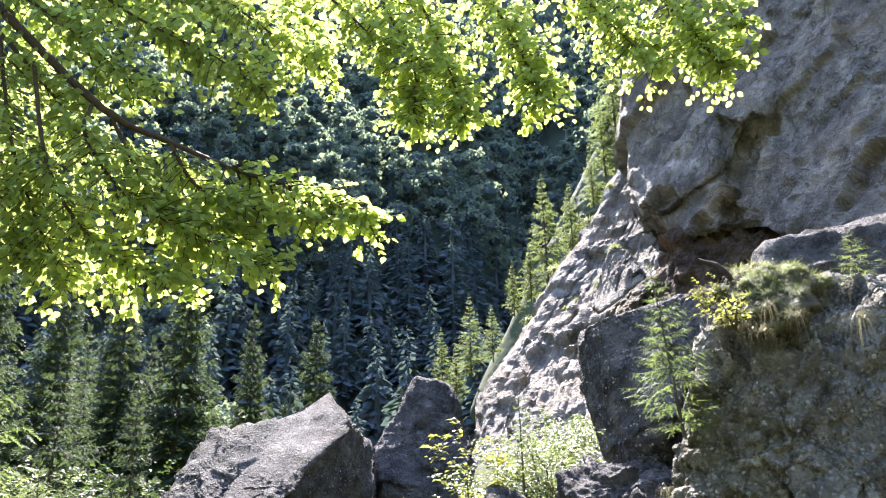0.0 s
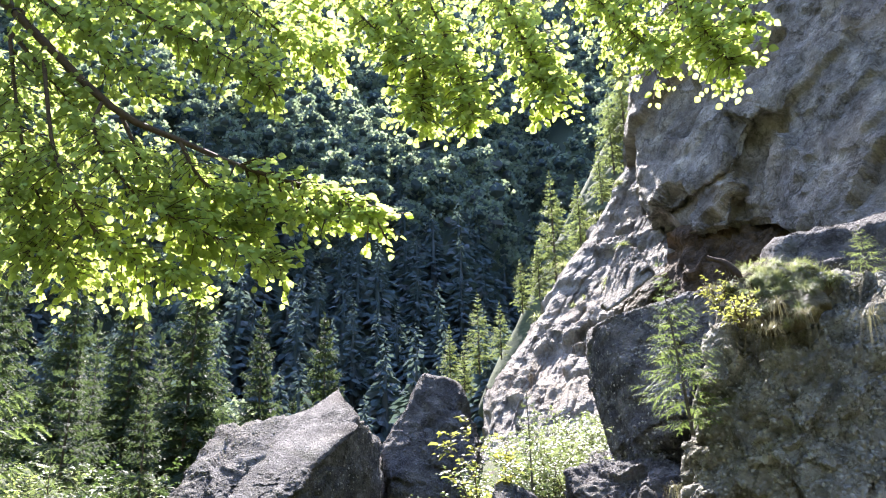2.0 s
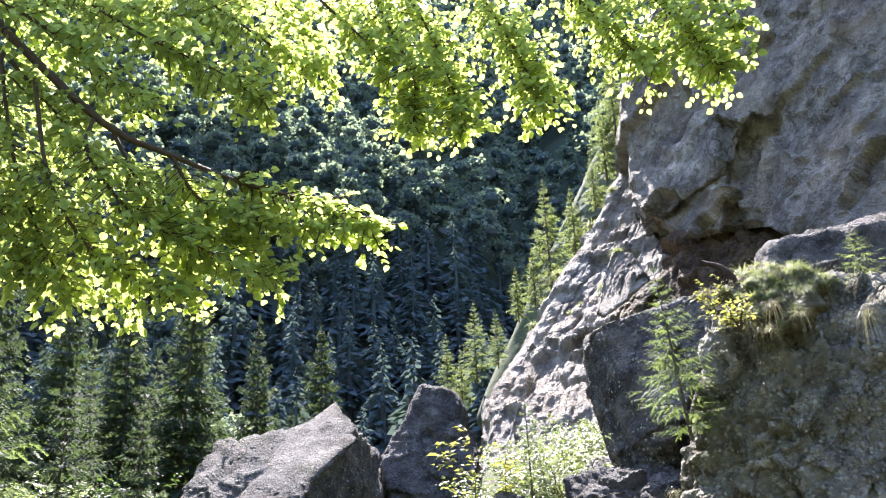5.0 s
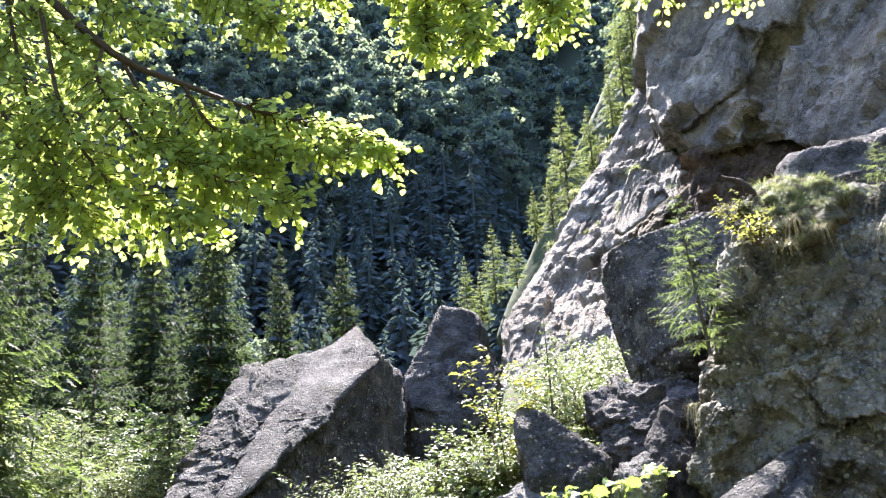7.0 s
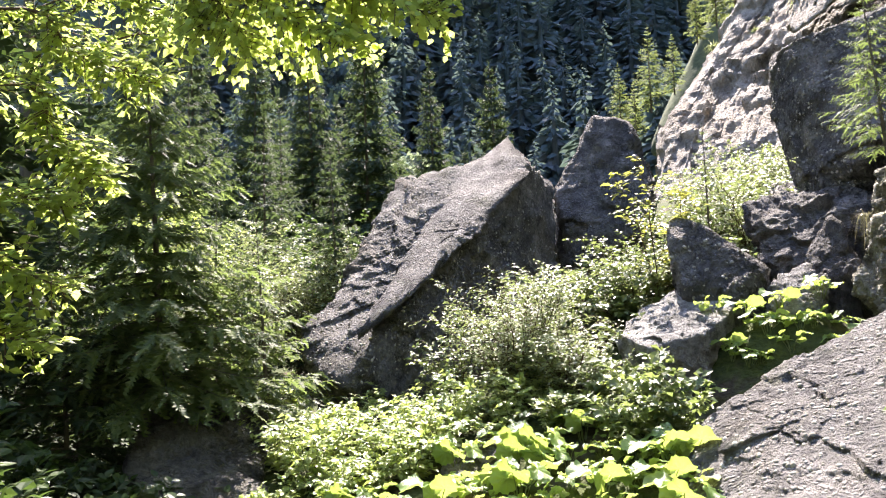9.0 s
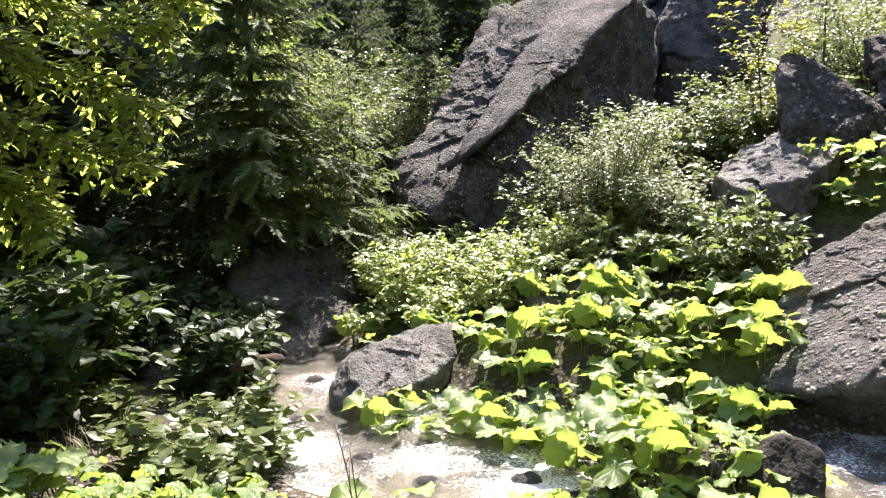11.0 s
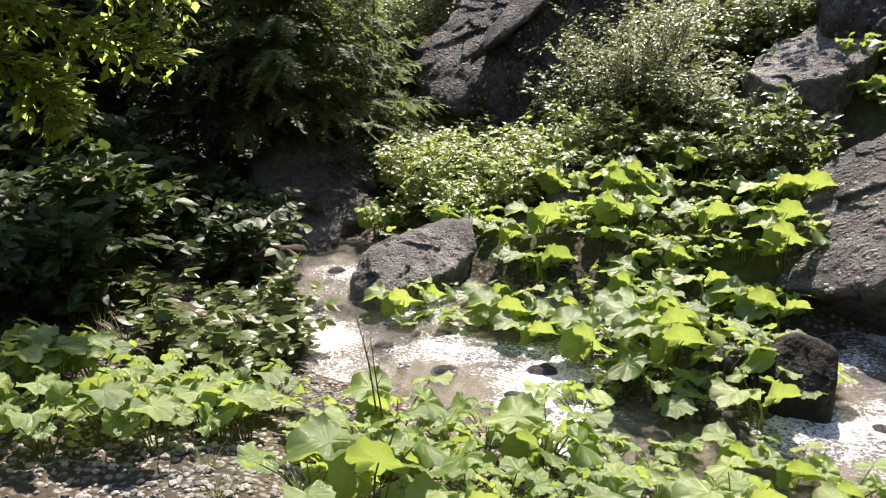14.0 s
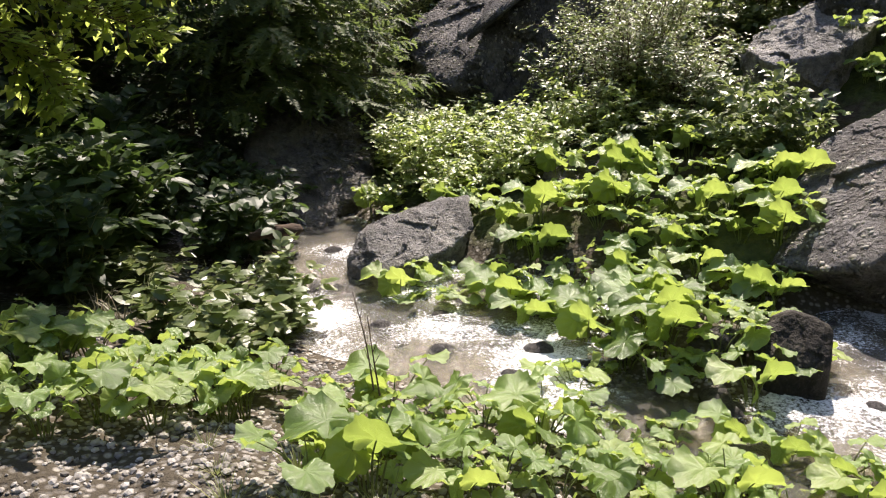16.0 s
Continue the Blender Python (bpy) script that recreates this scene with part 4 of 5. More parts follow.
def bush(name, at, label, category, group, leaf_mat, height, spread, stems, twigs, twig_len, leaves, leaf_len, seed, wood_mat=TWIG, paths=None, **kw):
    wood, fol = leafy(paths or bush_paths(height, spread, stems, seed), twigs, twig_len, leaves, leaf_len, seed + 50, **kw)
    ob = thing(name, at, label, category, group)
    piece("woody_stem", mesh_from("woody_stem", *wood, wood_mat, True), ob)
    piece("foliage", mesh_from("foliage", *fol, leaf_mat), ob)
    return ob


def polar(az, d):
    return d * math.sin(radians(az)), d * math.cos(radians(az))


# ---- beech over the camera: trunk beside the viewpoint, limbs reaching across ----
def overhanging_beech():
    ob = thing("beech_tree", pose(-4.7, 0.6, ground_z(-4.7, 0.6) - 0.1), "beech tree with bright green backlit leaves on long limbs", "tree")
    base = np.array(ob.location)
    trunk = spline([(0, 0, 0), (0.1, 0.1, 3), (0.0, 0.2, 5.5), (0.3, 0.3, 9)], 20)
    limbs = [spline([base + (0.05, 0.2, 4.4), (-3.6, 2.4, 4.9), (-2.4, 3.56, 4.45), (-2.23, 3.56, 4.31)], 12),
             spline([base + (0.05, 0.2, 5.2), (-2.8, 2.6, 5.5), (-1.2, 3.7, 5.35), (0.2, 4.1, 5.2), (1.5, 3.9, 5.0)], 20)]
    wood = [tube(trunk + base, np.linspace(0.2, 0.06, 20), 12), tube(limbs[0], np.linspace(0.05, 0.022, 12), 8), tube(limbs[1], np.linspace(0.06, 0.015, 20), 8)]
    v, f = merge(wood)
    piece("trunk", mesh_from("trunk", v - base, f, BARK, True), ob)

    def limb(points, twigs, twig_len, leaves, seed, thick=0.012, leaf=0.044, **kw):
        wood, fol = leafy([spline(points, 16)], int(twigs * 2.5), twig_len * 1.08, leaves, leaf, seed, thick=thick, template=LEAF_BROAD, droop=0.35, flat=0.9, face=(0.0, 0.62, 0.72), tilt=0.36, **kw)
        br = piece("branch", mesh_from("branch", wood[0] - base, wood[1], TWIG, True), ob)
        piece("foliage", mesh_from("foliage", fol[0] - base, fol[1], BEECH), br)

    # low branch that reaches far across
    limb([(-2.23, 3.56, 4.31), (-1.67, 3.58, 3.75), (-1.32, 3.62, 3.57), (-0.95, 3.63, 3.4), (-0.58, 3.63, 3.27), (-0.32, 3.61, 3.11)], 30, 0.26, 9, 11, 0.024, start=0.55, rise=-0.2)
    limb([(-1.71, 3.56, 3.76), (-1.7, 3.51, 3.56), (-1.45, 3.51, 3.22), (-1.09, 3.54, 3.02), (-0.77, 3.57, 2.87)], 40, 0.28, 9, 12, start=0.2, rise=-0.1)
    limb([(-2.01, 3.51, 3.98), (-1.86, 3.48, 3.43), (-1.65, 3.48, 3.07), (-1.41, 3.53, 2.89), (-1.16, 3.57, 2.83)], 42, 0.28, 9, 13, start=0.2, rise=-0.1)
    limb([(-1.32, 3.62, 3.57), (-1.16, 3.62, 3.32), (-0.82, 3.61, 3.18), (-0.35, 3.58, 3.1)], 44, 0.24, 9, 14, start=0.05, rise=-0.1)
    limb([(-1.62, 3.6, 3.7), (-1.42, 3.63, 3.34), (-1.22, 3.65, 3.16), (-0.92, 3.69, 3.11)], 40, 0.26, 9, 15, start=0.1, rise=-0.1)
    limb([(-2.24, 3.55, 4.19), (-2.07, 3.54, 3.55), (-1.87, 3.54, 3.1), (-1.71, 3.56, 2.82)], 44, 0.28, 9, 16, start=0.05, rise=-0.1)
    limb([(-2.38, 3.58, 3.9), (-2.18, 3.59, 3.42), (-2.02, 3.57, 3.12), (-1.95, 3.55, 2.94)], 34, 0.28, 9, 17, start=0.05)
    # sprays that hang into the view from above
    limb([(-2.46, 3.41, 4.57), (-2.03, 3.56, 4.33), (-1.72, 3.61, 4.08), (-1.5, 3.66, 3.88)], 34, 0.3, 9, 21)
    limb([(-2.22, 3.68, 4.84), (-1.64, 3.76, 4.43), (-1.2, 3.82, 4.2), (-0.91, 3.84, 3.98)], 44, 0.3, 9, 22)
    limb([(-1.74, 3.93, 5.12), (-1.19, 3.92, 4.65), (-0.85, 3.91, 4.36), (-0.59, 3.91, 4.23)], 40, 0.3, 9, 23)
    limb([(-1.01, 4.18, 5.32), (-0.59, 4.06, 4.74), (-0.37, 3.98, 4.44), (-0.24, 3.94, 4.15)], 26, 0.22, 9, 24)
    limb([(-0.52, 4.27, 5.39), (-0.25, 4.09, 4.64), (-0.1, 4, 4.18), (-0.12, 3.95, 3.84)], 60, 0.25, 9, 25)
    limb([(-0.3, 4.29, 5.4), (-0.01, 4.1, 4.6), (0.11, 4, 4.14), (0.18, 3.95, 3.83)], 60, 0.25, 9, 26)
    limb([(0.15, 4.3, 5.4), (0.4, 4.08, 4.65), (0.53, 3.96, 4.22), (0.6, 3.9, 3.92)], 60, 0.27, 9, 27)
    limb([(0.73, 4.24, 5.38), (0.9, 4, 4.7), (1.07, 3.86, 4.32), (1.2, 3.76, 4.04)], 54, 0.29, 9, 28)
    limb([(1.08, 4.16, 5.3), (1.3, 3.89, 4.61), (1.43, 3.73, 4.23), (1.52, 3.65, 3.95)], 54, 0.27, 9, 29)
    limb([(1.38, 4.07, 5.26), (1.51, 3.81, 4.66), (1.61, 3.66, 4.32), (1.61, 3.61, 4.17)], 18, 0.18, 9, 30)
    limb([(-2.64, 3.65, 4.48), (-2.15, 3.84, 4.69), (-1.7, 3.95, 4.72), (-1.22, 4.02, 4.65)], 34, 0.3, 9, 31)
    # upper limbs with larger leaves, added out of view to shade the sprays
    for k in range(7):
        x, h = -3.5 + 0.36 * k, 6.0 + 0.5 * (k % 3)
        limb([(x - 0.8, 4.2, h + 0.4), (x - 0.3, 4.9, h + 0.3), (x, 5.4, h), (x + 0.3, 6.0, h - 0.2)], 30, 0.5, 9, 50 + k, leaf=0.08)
    limb([(-2.29, 3.64, 4.25), (-2.08, 3.65, 4.01), (-1.9, 3.63, 3.79), (-1.79, 3.58, 3.57)], 22, 0.26, 9, 32)


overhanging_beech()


def side_beech():
    ob = thing("beech_tree", pose(-9.2, 3.4, ground_z(-9.2, 3.4) - 0.1), "leafy beech with low spreading branches beside the stream", "tree")
    base = np.array(ob.location)
    trunk = spline([(0, 0, 0), (0.1, 0, 2), (0.0, 0.15, 4), (0.2, 0.2, 7.5)], 16)
    piece("trunk", mesh_from("trunk", *tube(trunk, np.linspace(0.16, 0.04, 16), 10), BARK, True), ob)

    def limb(h, points, twigs, seed):
        first = base + (0.05, 0.05, h)
        wood, fol = leafy([spline([first] + points, 18)], int(twigs * 2.0), 0.42, 9, 0.095, seed, start=0.25, thick=0.02, droop=0.3, face=(0.2, -0.3, 0.9))
        br = piece("branch", mesh_from("branch", wood[0] - base, wood[1], TWIG, True), ob)
        piece("foliage", mesh_from("foliage", fol[0] - base, fol[1], BEECH), br)

    limb(2.3, [(-5.23, 4.03, 2.74), (-4.48, 4.57, 2.51), (-3.75, 4.94, 2.31)], 60, 41)
    limb(1.9, [(-5.1, 3.87, 2.29), (-4.41, 4.35, 2.11), (-3.69, 4.73, 1.75)], 60, 42)
    limb(1.5, [(-5.05, 3.77, 1.86), (-4.42, 4.2, 1.66), (-3.74, 4.56, 1.37)], 56, 43)
    limb(1.2, [(-5, 3.67, 1.44), (-4.53, 4.08, 1.3), (-4.27, 4.21, 1.02)], 46, 44)
    limb(3.0, [(-4.54, 4.79, 3.76), (-3.86, 5.11, 3.49), (-3.28, 5.26, 3.21)], 56, 45)
    limb(3.6, [(-4.54, 4.79, 4.42), (-3.79, 5.16, 4.13), (-3.14, 5.34, 3.6)], 60, 46)
    limb(2.6, [(-4.54, 4.79, 3.23), (-3.97, 5.02, 2.86), (-3.6, 5.05, 2.51)], 50, 47)
    limb(4.2, [(-4.81, 4.81, 5.07), (-4.14, 5.14, 4.78), (-3.57, 5.31, 4.43)], 50, 48)


side_beech()


def shading_beech():
    """Beech added up the stream, mostly hidden, whose crown shades the bank below."""
    ob = thing("beech_tree", pose(-9.0, 10.6, ground_z(-9.0, 10.6) - 0.1), "tall beech, mostly hidden, added so its broad crown shades the stream bank", "tree")
    base = np.array(ob.location)
    trunk = spline([(0, 0, 0), (0.15, 0, 3), (0.1, 0.15, 6), (0.3, 0.2, 10.5)], 16)
    piece("trunk", mesh_from("trunk", *tube(trunk, np.linspace(0.2, 0.04, 16), 10), BARK, True), ob)
    r = np.random.default_rng(77)
    for k in range(7):
        h = 5.9 + 0.45 * k
        a = radians(-22 + 44 * r.random())
        ln = r.uniform(3.2, 4.7)
        tip = np.array((math.cos(a) * ln, math.sin(a) * ln, r.uniform(0.0, 1.0)))
        path = spline([(0.15, 0.1, h), np.array((0.15, 0.1, h)) + tip * 0.5 + (0, 0, 0.4), np.array((0.15, 0.1, h)) + tip], 14)
        wood, fol = leafy([path], 44, 0.95, 9, 0.15, 700 + k, start=0.15, thick=0.03, droop=0.3, face=(0.1, 0.2, 0.95))
        br = piece("branch", mesh_from("branch", *wood, TWIG, True), ob)
        piece("foliage", mesh_from("foliage", *fol, BEECH), br)


shading_beech()

# ---- young spruces over the stream, on the boulder and on the slope ----
x, y = polar(-32.2, 9.6)
conifer("young_spruce", pose(x, y, top_of(x, y) - 0.15), "slender young spruce with sunlight put into its needle colour", "young spruces", SPRUCE_SUN_TONED,
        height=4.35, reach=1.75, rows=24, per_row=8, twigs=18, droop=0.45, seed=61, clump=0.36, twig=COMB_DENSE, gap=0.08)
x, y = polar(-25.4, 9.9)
conifer("young_spruce", pose(x, y, top_of(x, y) - 0.15), "thin young spruce on the shaded rock", "young spruces", SPRUCE_SUN_TONED,
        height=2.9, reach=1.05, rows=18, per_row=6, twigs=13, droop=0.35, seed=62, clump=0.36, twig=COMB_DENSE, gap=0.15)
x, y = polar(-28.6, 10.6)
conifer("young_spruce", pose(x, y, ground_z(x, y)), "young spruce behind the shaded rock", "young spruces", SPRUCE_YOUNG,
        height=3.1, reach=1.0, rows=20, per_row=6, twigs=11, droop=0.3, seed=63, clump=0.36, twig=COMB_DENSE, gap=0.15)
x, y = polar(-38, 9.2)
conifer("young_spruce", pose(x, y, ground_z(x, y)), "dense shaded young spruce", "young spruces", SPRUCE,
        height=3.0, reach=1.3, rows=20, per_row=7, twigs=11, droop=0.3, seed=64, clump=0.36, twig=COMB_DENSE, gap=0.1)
bx, by, bz = (2.51, 8.49, 2.62)
conifer("spruce_sapling", pose(bx, by, bz, 0, -4, 0), "bent spruce sapling rooted on the big boulder's edge", "saplings", SPRUCE_YOUNG,
        height=1.95, reach=0.62, rows=19, per_row=7, twigs=13, droop=0.25, seed=65, clump=0.36, gap=0.2, twig=COMB_FINE, thick=0.011)
bx, by, bz = (4.89, 8.95, 4.22)
conifer("larch_sapling", pose(bx, by, bz - 0.1), "pale green larch sapling behind the boulder's grassy top", "saplings", LARCH,
        height=0.95, reach=0.5, rows=12, per_row=5, twigs=10, droop=0.1, seed=66, clump=0.36, twig=COMB_FINE)
x, y = polar(5.6, 12.6)
conifer("young_spruce", pose(x, y, ground_z(x, y)), "small bluish young spruce among bushes", "young spruces", SPRUCE_YOUNG,
        height=2.5, reach=0.8, rows=16, per_row=6, twigs=9, droop=0.2, seed=67, clump=0.34, twig=COMB_FINE)

# larches and pines clinging to the cliff's shoulder
larch = None
for az, el_tip, el_foot, d, turn in ((8.2, 25.1, 17.0, 42, 30), (10.2, 24.4, 19.5, 43, 200), (5.6, 19.2, 15.3, 40, 140), (2.3, 17.0, 11.2, 40, 0), (0.2, 14.7, 10.2, 41, 70), (6.9, 20.4, 16.2, 42, 260),
                                     (14.2, 33.0, 26.5, 40, 310), (13.1, 30.0, 24.5, 41, 100), (3.9, 16.3, 12.2, 43, 20), (12.0, 26.5, 22.5, 41, 160), (1.2, 13.5, 9.5, 42, 220)):
    x, y = polar(az, d)
    z = 1.65 + d * math.tan(radians(el_foot))
    h = d * (math.tan(radians(el_tip)) - math.tan(radians(el_foot)))
    if larch is None:
        larch_height = h
        larch = conifer("larch", pose(x, y, z - 0.2, 0, 0, turn), "light green larch clinging to the cliff's shoulder", "cliff larches", LARCH,
                        height=h, reach=0.24 * h, rows=24, per_row=6, twigs=9, droop=0.25, seed=71, clump=0.42, gap=0.15, twig=COMB_COARSE)
    else:
        k = h / larch_height
        copy_thing(larch, pose(x, y, z - 0.2, 0, 0, turn) @ Matrix.Diagonal((k * 1.05, k * 1.05, k, 1)))

# ---- bushes ----
def slope_bush(name, az, d, label, mat, height, spread, seed, stems=14, twigs=16, twig_len=0.4, leaves=8, leaf_len=0.075, rest=None, **kw):
    more = 1.0 if mat is SHADE_TONED else 1.35
    stems, twigs, leaf_len = int(stems * more), int(twigs * more), leaf_len * 1.12
    x, y = polar(az, d)
    z = rest if rest is not None else ground_z(x, y)
    return bush(name, pose(x, y, z - 0.05), label, "bush", "", mat, height, spread, stems, twigs, twig_len, leaves, leaf_len, seed, **kw)


slope_bush("willow_bush", -7.6, 9.3, "round grey-green willow bush with small glossy leaves", WILLOW, 1.75, 1.0, 81, 26, 22, 0.34, 9, 0.06, template=LEAF_NARROW)
slope_bush("willow_bush", -4.2, 8.6, "low grey-green willow bush on the slope", WILLOW, 1.0, 0.7, 82, 16, 16, 0.3, 9, 0.06, template=LEAF_NARROW)
slope_bush("hazel_bush", -3.2, 11.4, "broad sunlit hazel bush below the rocks", WILLOW, 1.35, 1.2, 83, 24, 18, 0.42, 8, 0.08)
slope_bush("hazel_bush", 0.6, 11.0, "broad sunlit hazel bush below the rocks", HAZEL, 1.2, 1.1, 84, 22, 18, 0.42, 8, 0.08)
slope_bush("maple_sapling", 2.7, 10.7, "slender sapling with yellow-green leaves", YELLOWING, 2.95, 0.42, 85, 4, 13, 0.34, 7, 0.1)
slope_bush("hazel_bush", 8.3, 13.0, "pale bush under the tilted slab", WILLOW, 1.9, 1.0, 86, 16, 16, 0.4, 8, 0.075)
slope_bush("hazel_bush", 5.0, 10.9, "dark green bush beside the pointed rock", HAZEL, 1.3, 0.9, 87, 14, 16, 0.36, 8, 0.075)
slope_bush("climbing_shrub", -12.2, 10.2, "thin shrub growing against the peaked boulder", HAZEL, 1.35, 0.7, 88, 8, 12, 0.3, 8, 0.07)
slope_bush("willow_bush", -18.0, 15.0, "pale round willow bush beside the peaked boulder", WILLOW, 2.4, 1.1, 89, 18, 16, 0.42, 9, 0.08, template=LEAF_NARROW)
slope_bush("willow_tree", -27.0, 14.0, "tall willow with silvery glossy leaves", WILLOW, 3.2, 1.2, 90, 20, 22, 0.55, 9, 0.1, template=LEAF_NARROW)
slope_bush("willow_tree", -23.0, 15.5, "tall willow with silvery glossy leaves", WILLOW, 3.2, 1.2, 91, 18, 20, 0.55, 9, 0.1, template=LEAF_NARROW)
slope_bush("willow_tree", -31.6, 13.6, "tall willow with silvery glossy leaves", WILLOW, 3.2, 1.2, 99, 18, 20, 0.55, 9, 0.1, template=LEAF_NARROW)
slope_bush("beech_sapling", -31.0, 17.0, "bright yellow-green young beech", BEECH, 4.2, 1.1, 92, 18, 26, 0.7, 9, 0.11)
slope_bush("alder_bush", -37.0, 13.0, "alder bush with shade put into its dark leaf colour", SHADE_TONED, 3.6, 1.6, 93, 14, 18, 0.6, 9, 0.12)
slope_bush("alder_bush", -20.5, 17.5, "alder bush with shade put into its dark leaf colour", SHADE_TONED, 3.4, 1.5, 94, 16, 22, 0.6, 9, 0.12)
slope_bush("alder_bush", -45.0, 12.0, "alder bush with shade put into its dark leaf colour", SHADE_TONED, 4.2, 1.8, 95, 18, 24, 0.6, 9, 0.12)
slope_bush("alder_bush", -35.0, 20.0, "alder bush with shade put into its dark leaf colour", SHADE_TONED, 4.6, 2.0, 96, 18, 24, 0.7, 9, 0.14)
slope_bush("alder_bush", -26.0, 22.0, "alder bush with shade put into its dark leaf colour", SHADE_TONED, 4.2, 2.2, 97, 18, 24, 0.7, 9, 0.14)
slope_bush("alder_bush", -52.0, 10.0, "alder bush with shade put into its dark leaf colour", SHADE_TONED, 4.4, 1.8, 98, 18, 24, 0.6, 9, 0.12)

for k, (az, d, h, w) in enumerate(((6.6, 14.6, 1.8, 1.1), (9.6, 14.8, 1.6, 1.0), (3.6, 14.4, 1.7, 1.1), (7.6, 16.6, 1.6, 1.2), (11.2, 12.4, 1.1, 0.8), (4.8, 17.6, 1.8, 1.3), (0.8, 13.2, 1.5, 1.0), (11.4, 15.5, 1.9, 1.1), (12.6, 17.0, 2.0, 1.2), (10.4, 17.5, 1.8, 1.2), (13.4, 14.6, 1.3, 0.9), (8.8, 19, 2.0, 1.5), (-6.4, 10.6, 1.3, 0.9))):
    slope_bush("hazel_bush", az, d, "leafy green bush on the stony slope", (HAZEL, WILLOW)[k % 2], h * 0.82, w, 870 + k, 12, 13, 0.38, 8, 0.08)

# smaller dark spruces that close the view behind the bushes
# those at -44 and -50 degrees are added to shade the left bank
for az, d, turn, size in ((-40, 19, 10, 0.55), (-46, 17, 90, 0.6), (-53, 15, 150, 0.6), (-30, 27, 210, 0.6), (-36, 25, 270, 0.65), (-43, 24, 330, 0.7), (-60, 14, 45, 0.6), (-44, 11, 75, 0.8), (-50, 10.5, 15, 0.8), (-57, 9, 95, 0.6), (-24, 29, 120, 0.5), (-50, 22, 60, 0.75), (-20.3, 15.6, 33, 0.3), (-25.2, 16.5, 133, 0.36)):
    x, y = polar(az, d)
    copy_thing(back_spruce, pose(x, y, ground_z(x, y) - 0.05, 0, 0, turn) @ Matrix.Diagonal((size * 1.1, size * 1.1, size, 1)))


# ---- woods on the far gorge side ----
def far_woods():
    r = np.random.default_rng(5)
    n = 9000
    az, d = r.uniform(-34, 15, n), np.sqrt(r.uniform(68 ** 2, 320 ** 2, n))
    order = np.argsort(d)
    cells, kept = set(), []
    for a, q in zip(az[order], d[order]):
        x, y = polar(a, q)
        gap = 4.1 + 0.007 * q
        key = (int(x // gap), int(y // gap))
        if key not in cells:
            cells.add(key)
            kept.append((x, y))
    kept = np.array(kept)
    z = ground_height(kept[:, 0], kept[:, 1])
    keep = z > 1.0
    kept, z = kept[keep], z[keep]
    mix = 1.2 * gnoise(np.stack([kept[:, 0] * 0.026, kept[:, 1] * 0.026, 0 * z], -1)) + r.normal(0, 0.16, len(z)) + 0.3 * smooth(30, 80, z) - 0.45 * smooth(50, 15, z)
    leaves, cores = {"conifer": [], "broadleaf": []}, {"conifer": [], "broadleaf": []}
    cone = np.concatenate([np.stack([np.sin(np.arange(7) * 0.8976), np.cos(np.arange(7) * 0.8976), 0 * np.arange(7)], 1), [(0, 0, 1.0)]]), np.array([(k, (k + 1) % 7, 7) for k in range(7)])
    for (x, y), zz, m in zip(kept, z, mix):
        far = math.hypot(x, y)
        near = max(0.0, min(1.0, (200 - far) / 110))
        if m < 0.0:
            h, w = r.uniform(12, 19), r.uniform(2.8, 3.8)
            k = int(90 + 130 * near)
            t = ((np.arange(k) + r.random(k)) / k) ** 1.15
            a = r.uniform(0, 2 * np.pi, k)
            ln = w * ((1 - t) ** 0.8 + 0.05) * r.uniform(0.7, 1.2, k)
            p = np.stack([x + 0.25 * ln * np.cos(a), y + 0.25 * ln * np.sin(a), zz + h * (0.06 + 0.93 * t) - 0.1 * ln], 1)
            leaves["conifer"].append((p, np.stack([np.cos(a), np.sin(a), r.uniform(-0.65, -0.1, k)], 1), ln * 0.85))
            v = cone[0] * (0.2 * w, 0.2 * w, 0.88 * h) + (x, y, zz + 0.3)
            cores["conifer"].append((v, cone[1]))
        else:
            h, w = r.uniform(12, 21), r.uniform(3.4, 5.6)
            lobes = int(r.integers(6, 11))
            for b in range(lobes):
                a, q = r.uniform(0, 2 * np.pi), math.sqrt(r.random()) * 0.7 * w
                c = np.array([x + q * np.cos(a), y + q * np.sin(a), zz + h * (0.35 + 0.55 * (b + r.random()) / lobes)])
                rad = w * r.uniform(0.3, 0.55)
                k = int(30 + 62 * near)
                u = r.normal(size=(k, 3))
                u /= np.linalg.norm(u, axis=1)[:, None]
                u[:, 2] = np.abs(u[:, 2]) * 1.1 - 0.35
                p = c + u * rad * r.uniform(0.78, 1.12, (k, 1)) * (1, 1, 0.85)
                leaves["broadleaf"].append((p, np.cross(u, r.normal(size=(k, 3))) + 0.25 * u + (0, 0, -0.25), (1.15 - 0.5 * near) * r.uniform(0.6, 1.3, k)))
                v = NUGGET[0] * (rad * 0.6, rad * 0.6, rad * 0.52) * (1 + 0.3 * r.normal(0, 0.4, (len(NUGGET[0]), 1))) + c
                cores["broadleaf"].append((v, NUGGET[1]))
    for kind, mat, tmpl, label in (("conifer", HAZED_CONIFER, COARSE_BOUGH, "conifer woods covering the steep far slope, haze blue put into their colour"),
                                   ("broadleaf", HAZED_BROADLEAF, SPRAY, "broadleaf crowns scattered through the far woods, pale haze put into their colour")):
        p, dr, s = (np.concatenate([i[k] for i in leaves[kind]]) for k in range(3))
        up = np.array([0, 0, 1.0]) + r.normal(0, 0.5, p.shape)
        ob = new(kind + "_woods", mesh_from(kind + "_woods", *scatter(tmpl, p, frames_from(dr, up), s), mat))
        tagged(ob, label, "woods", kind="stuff")
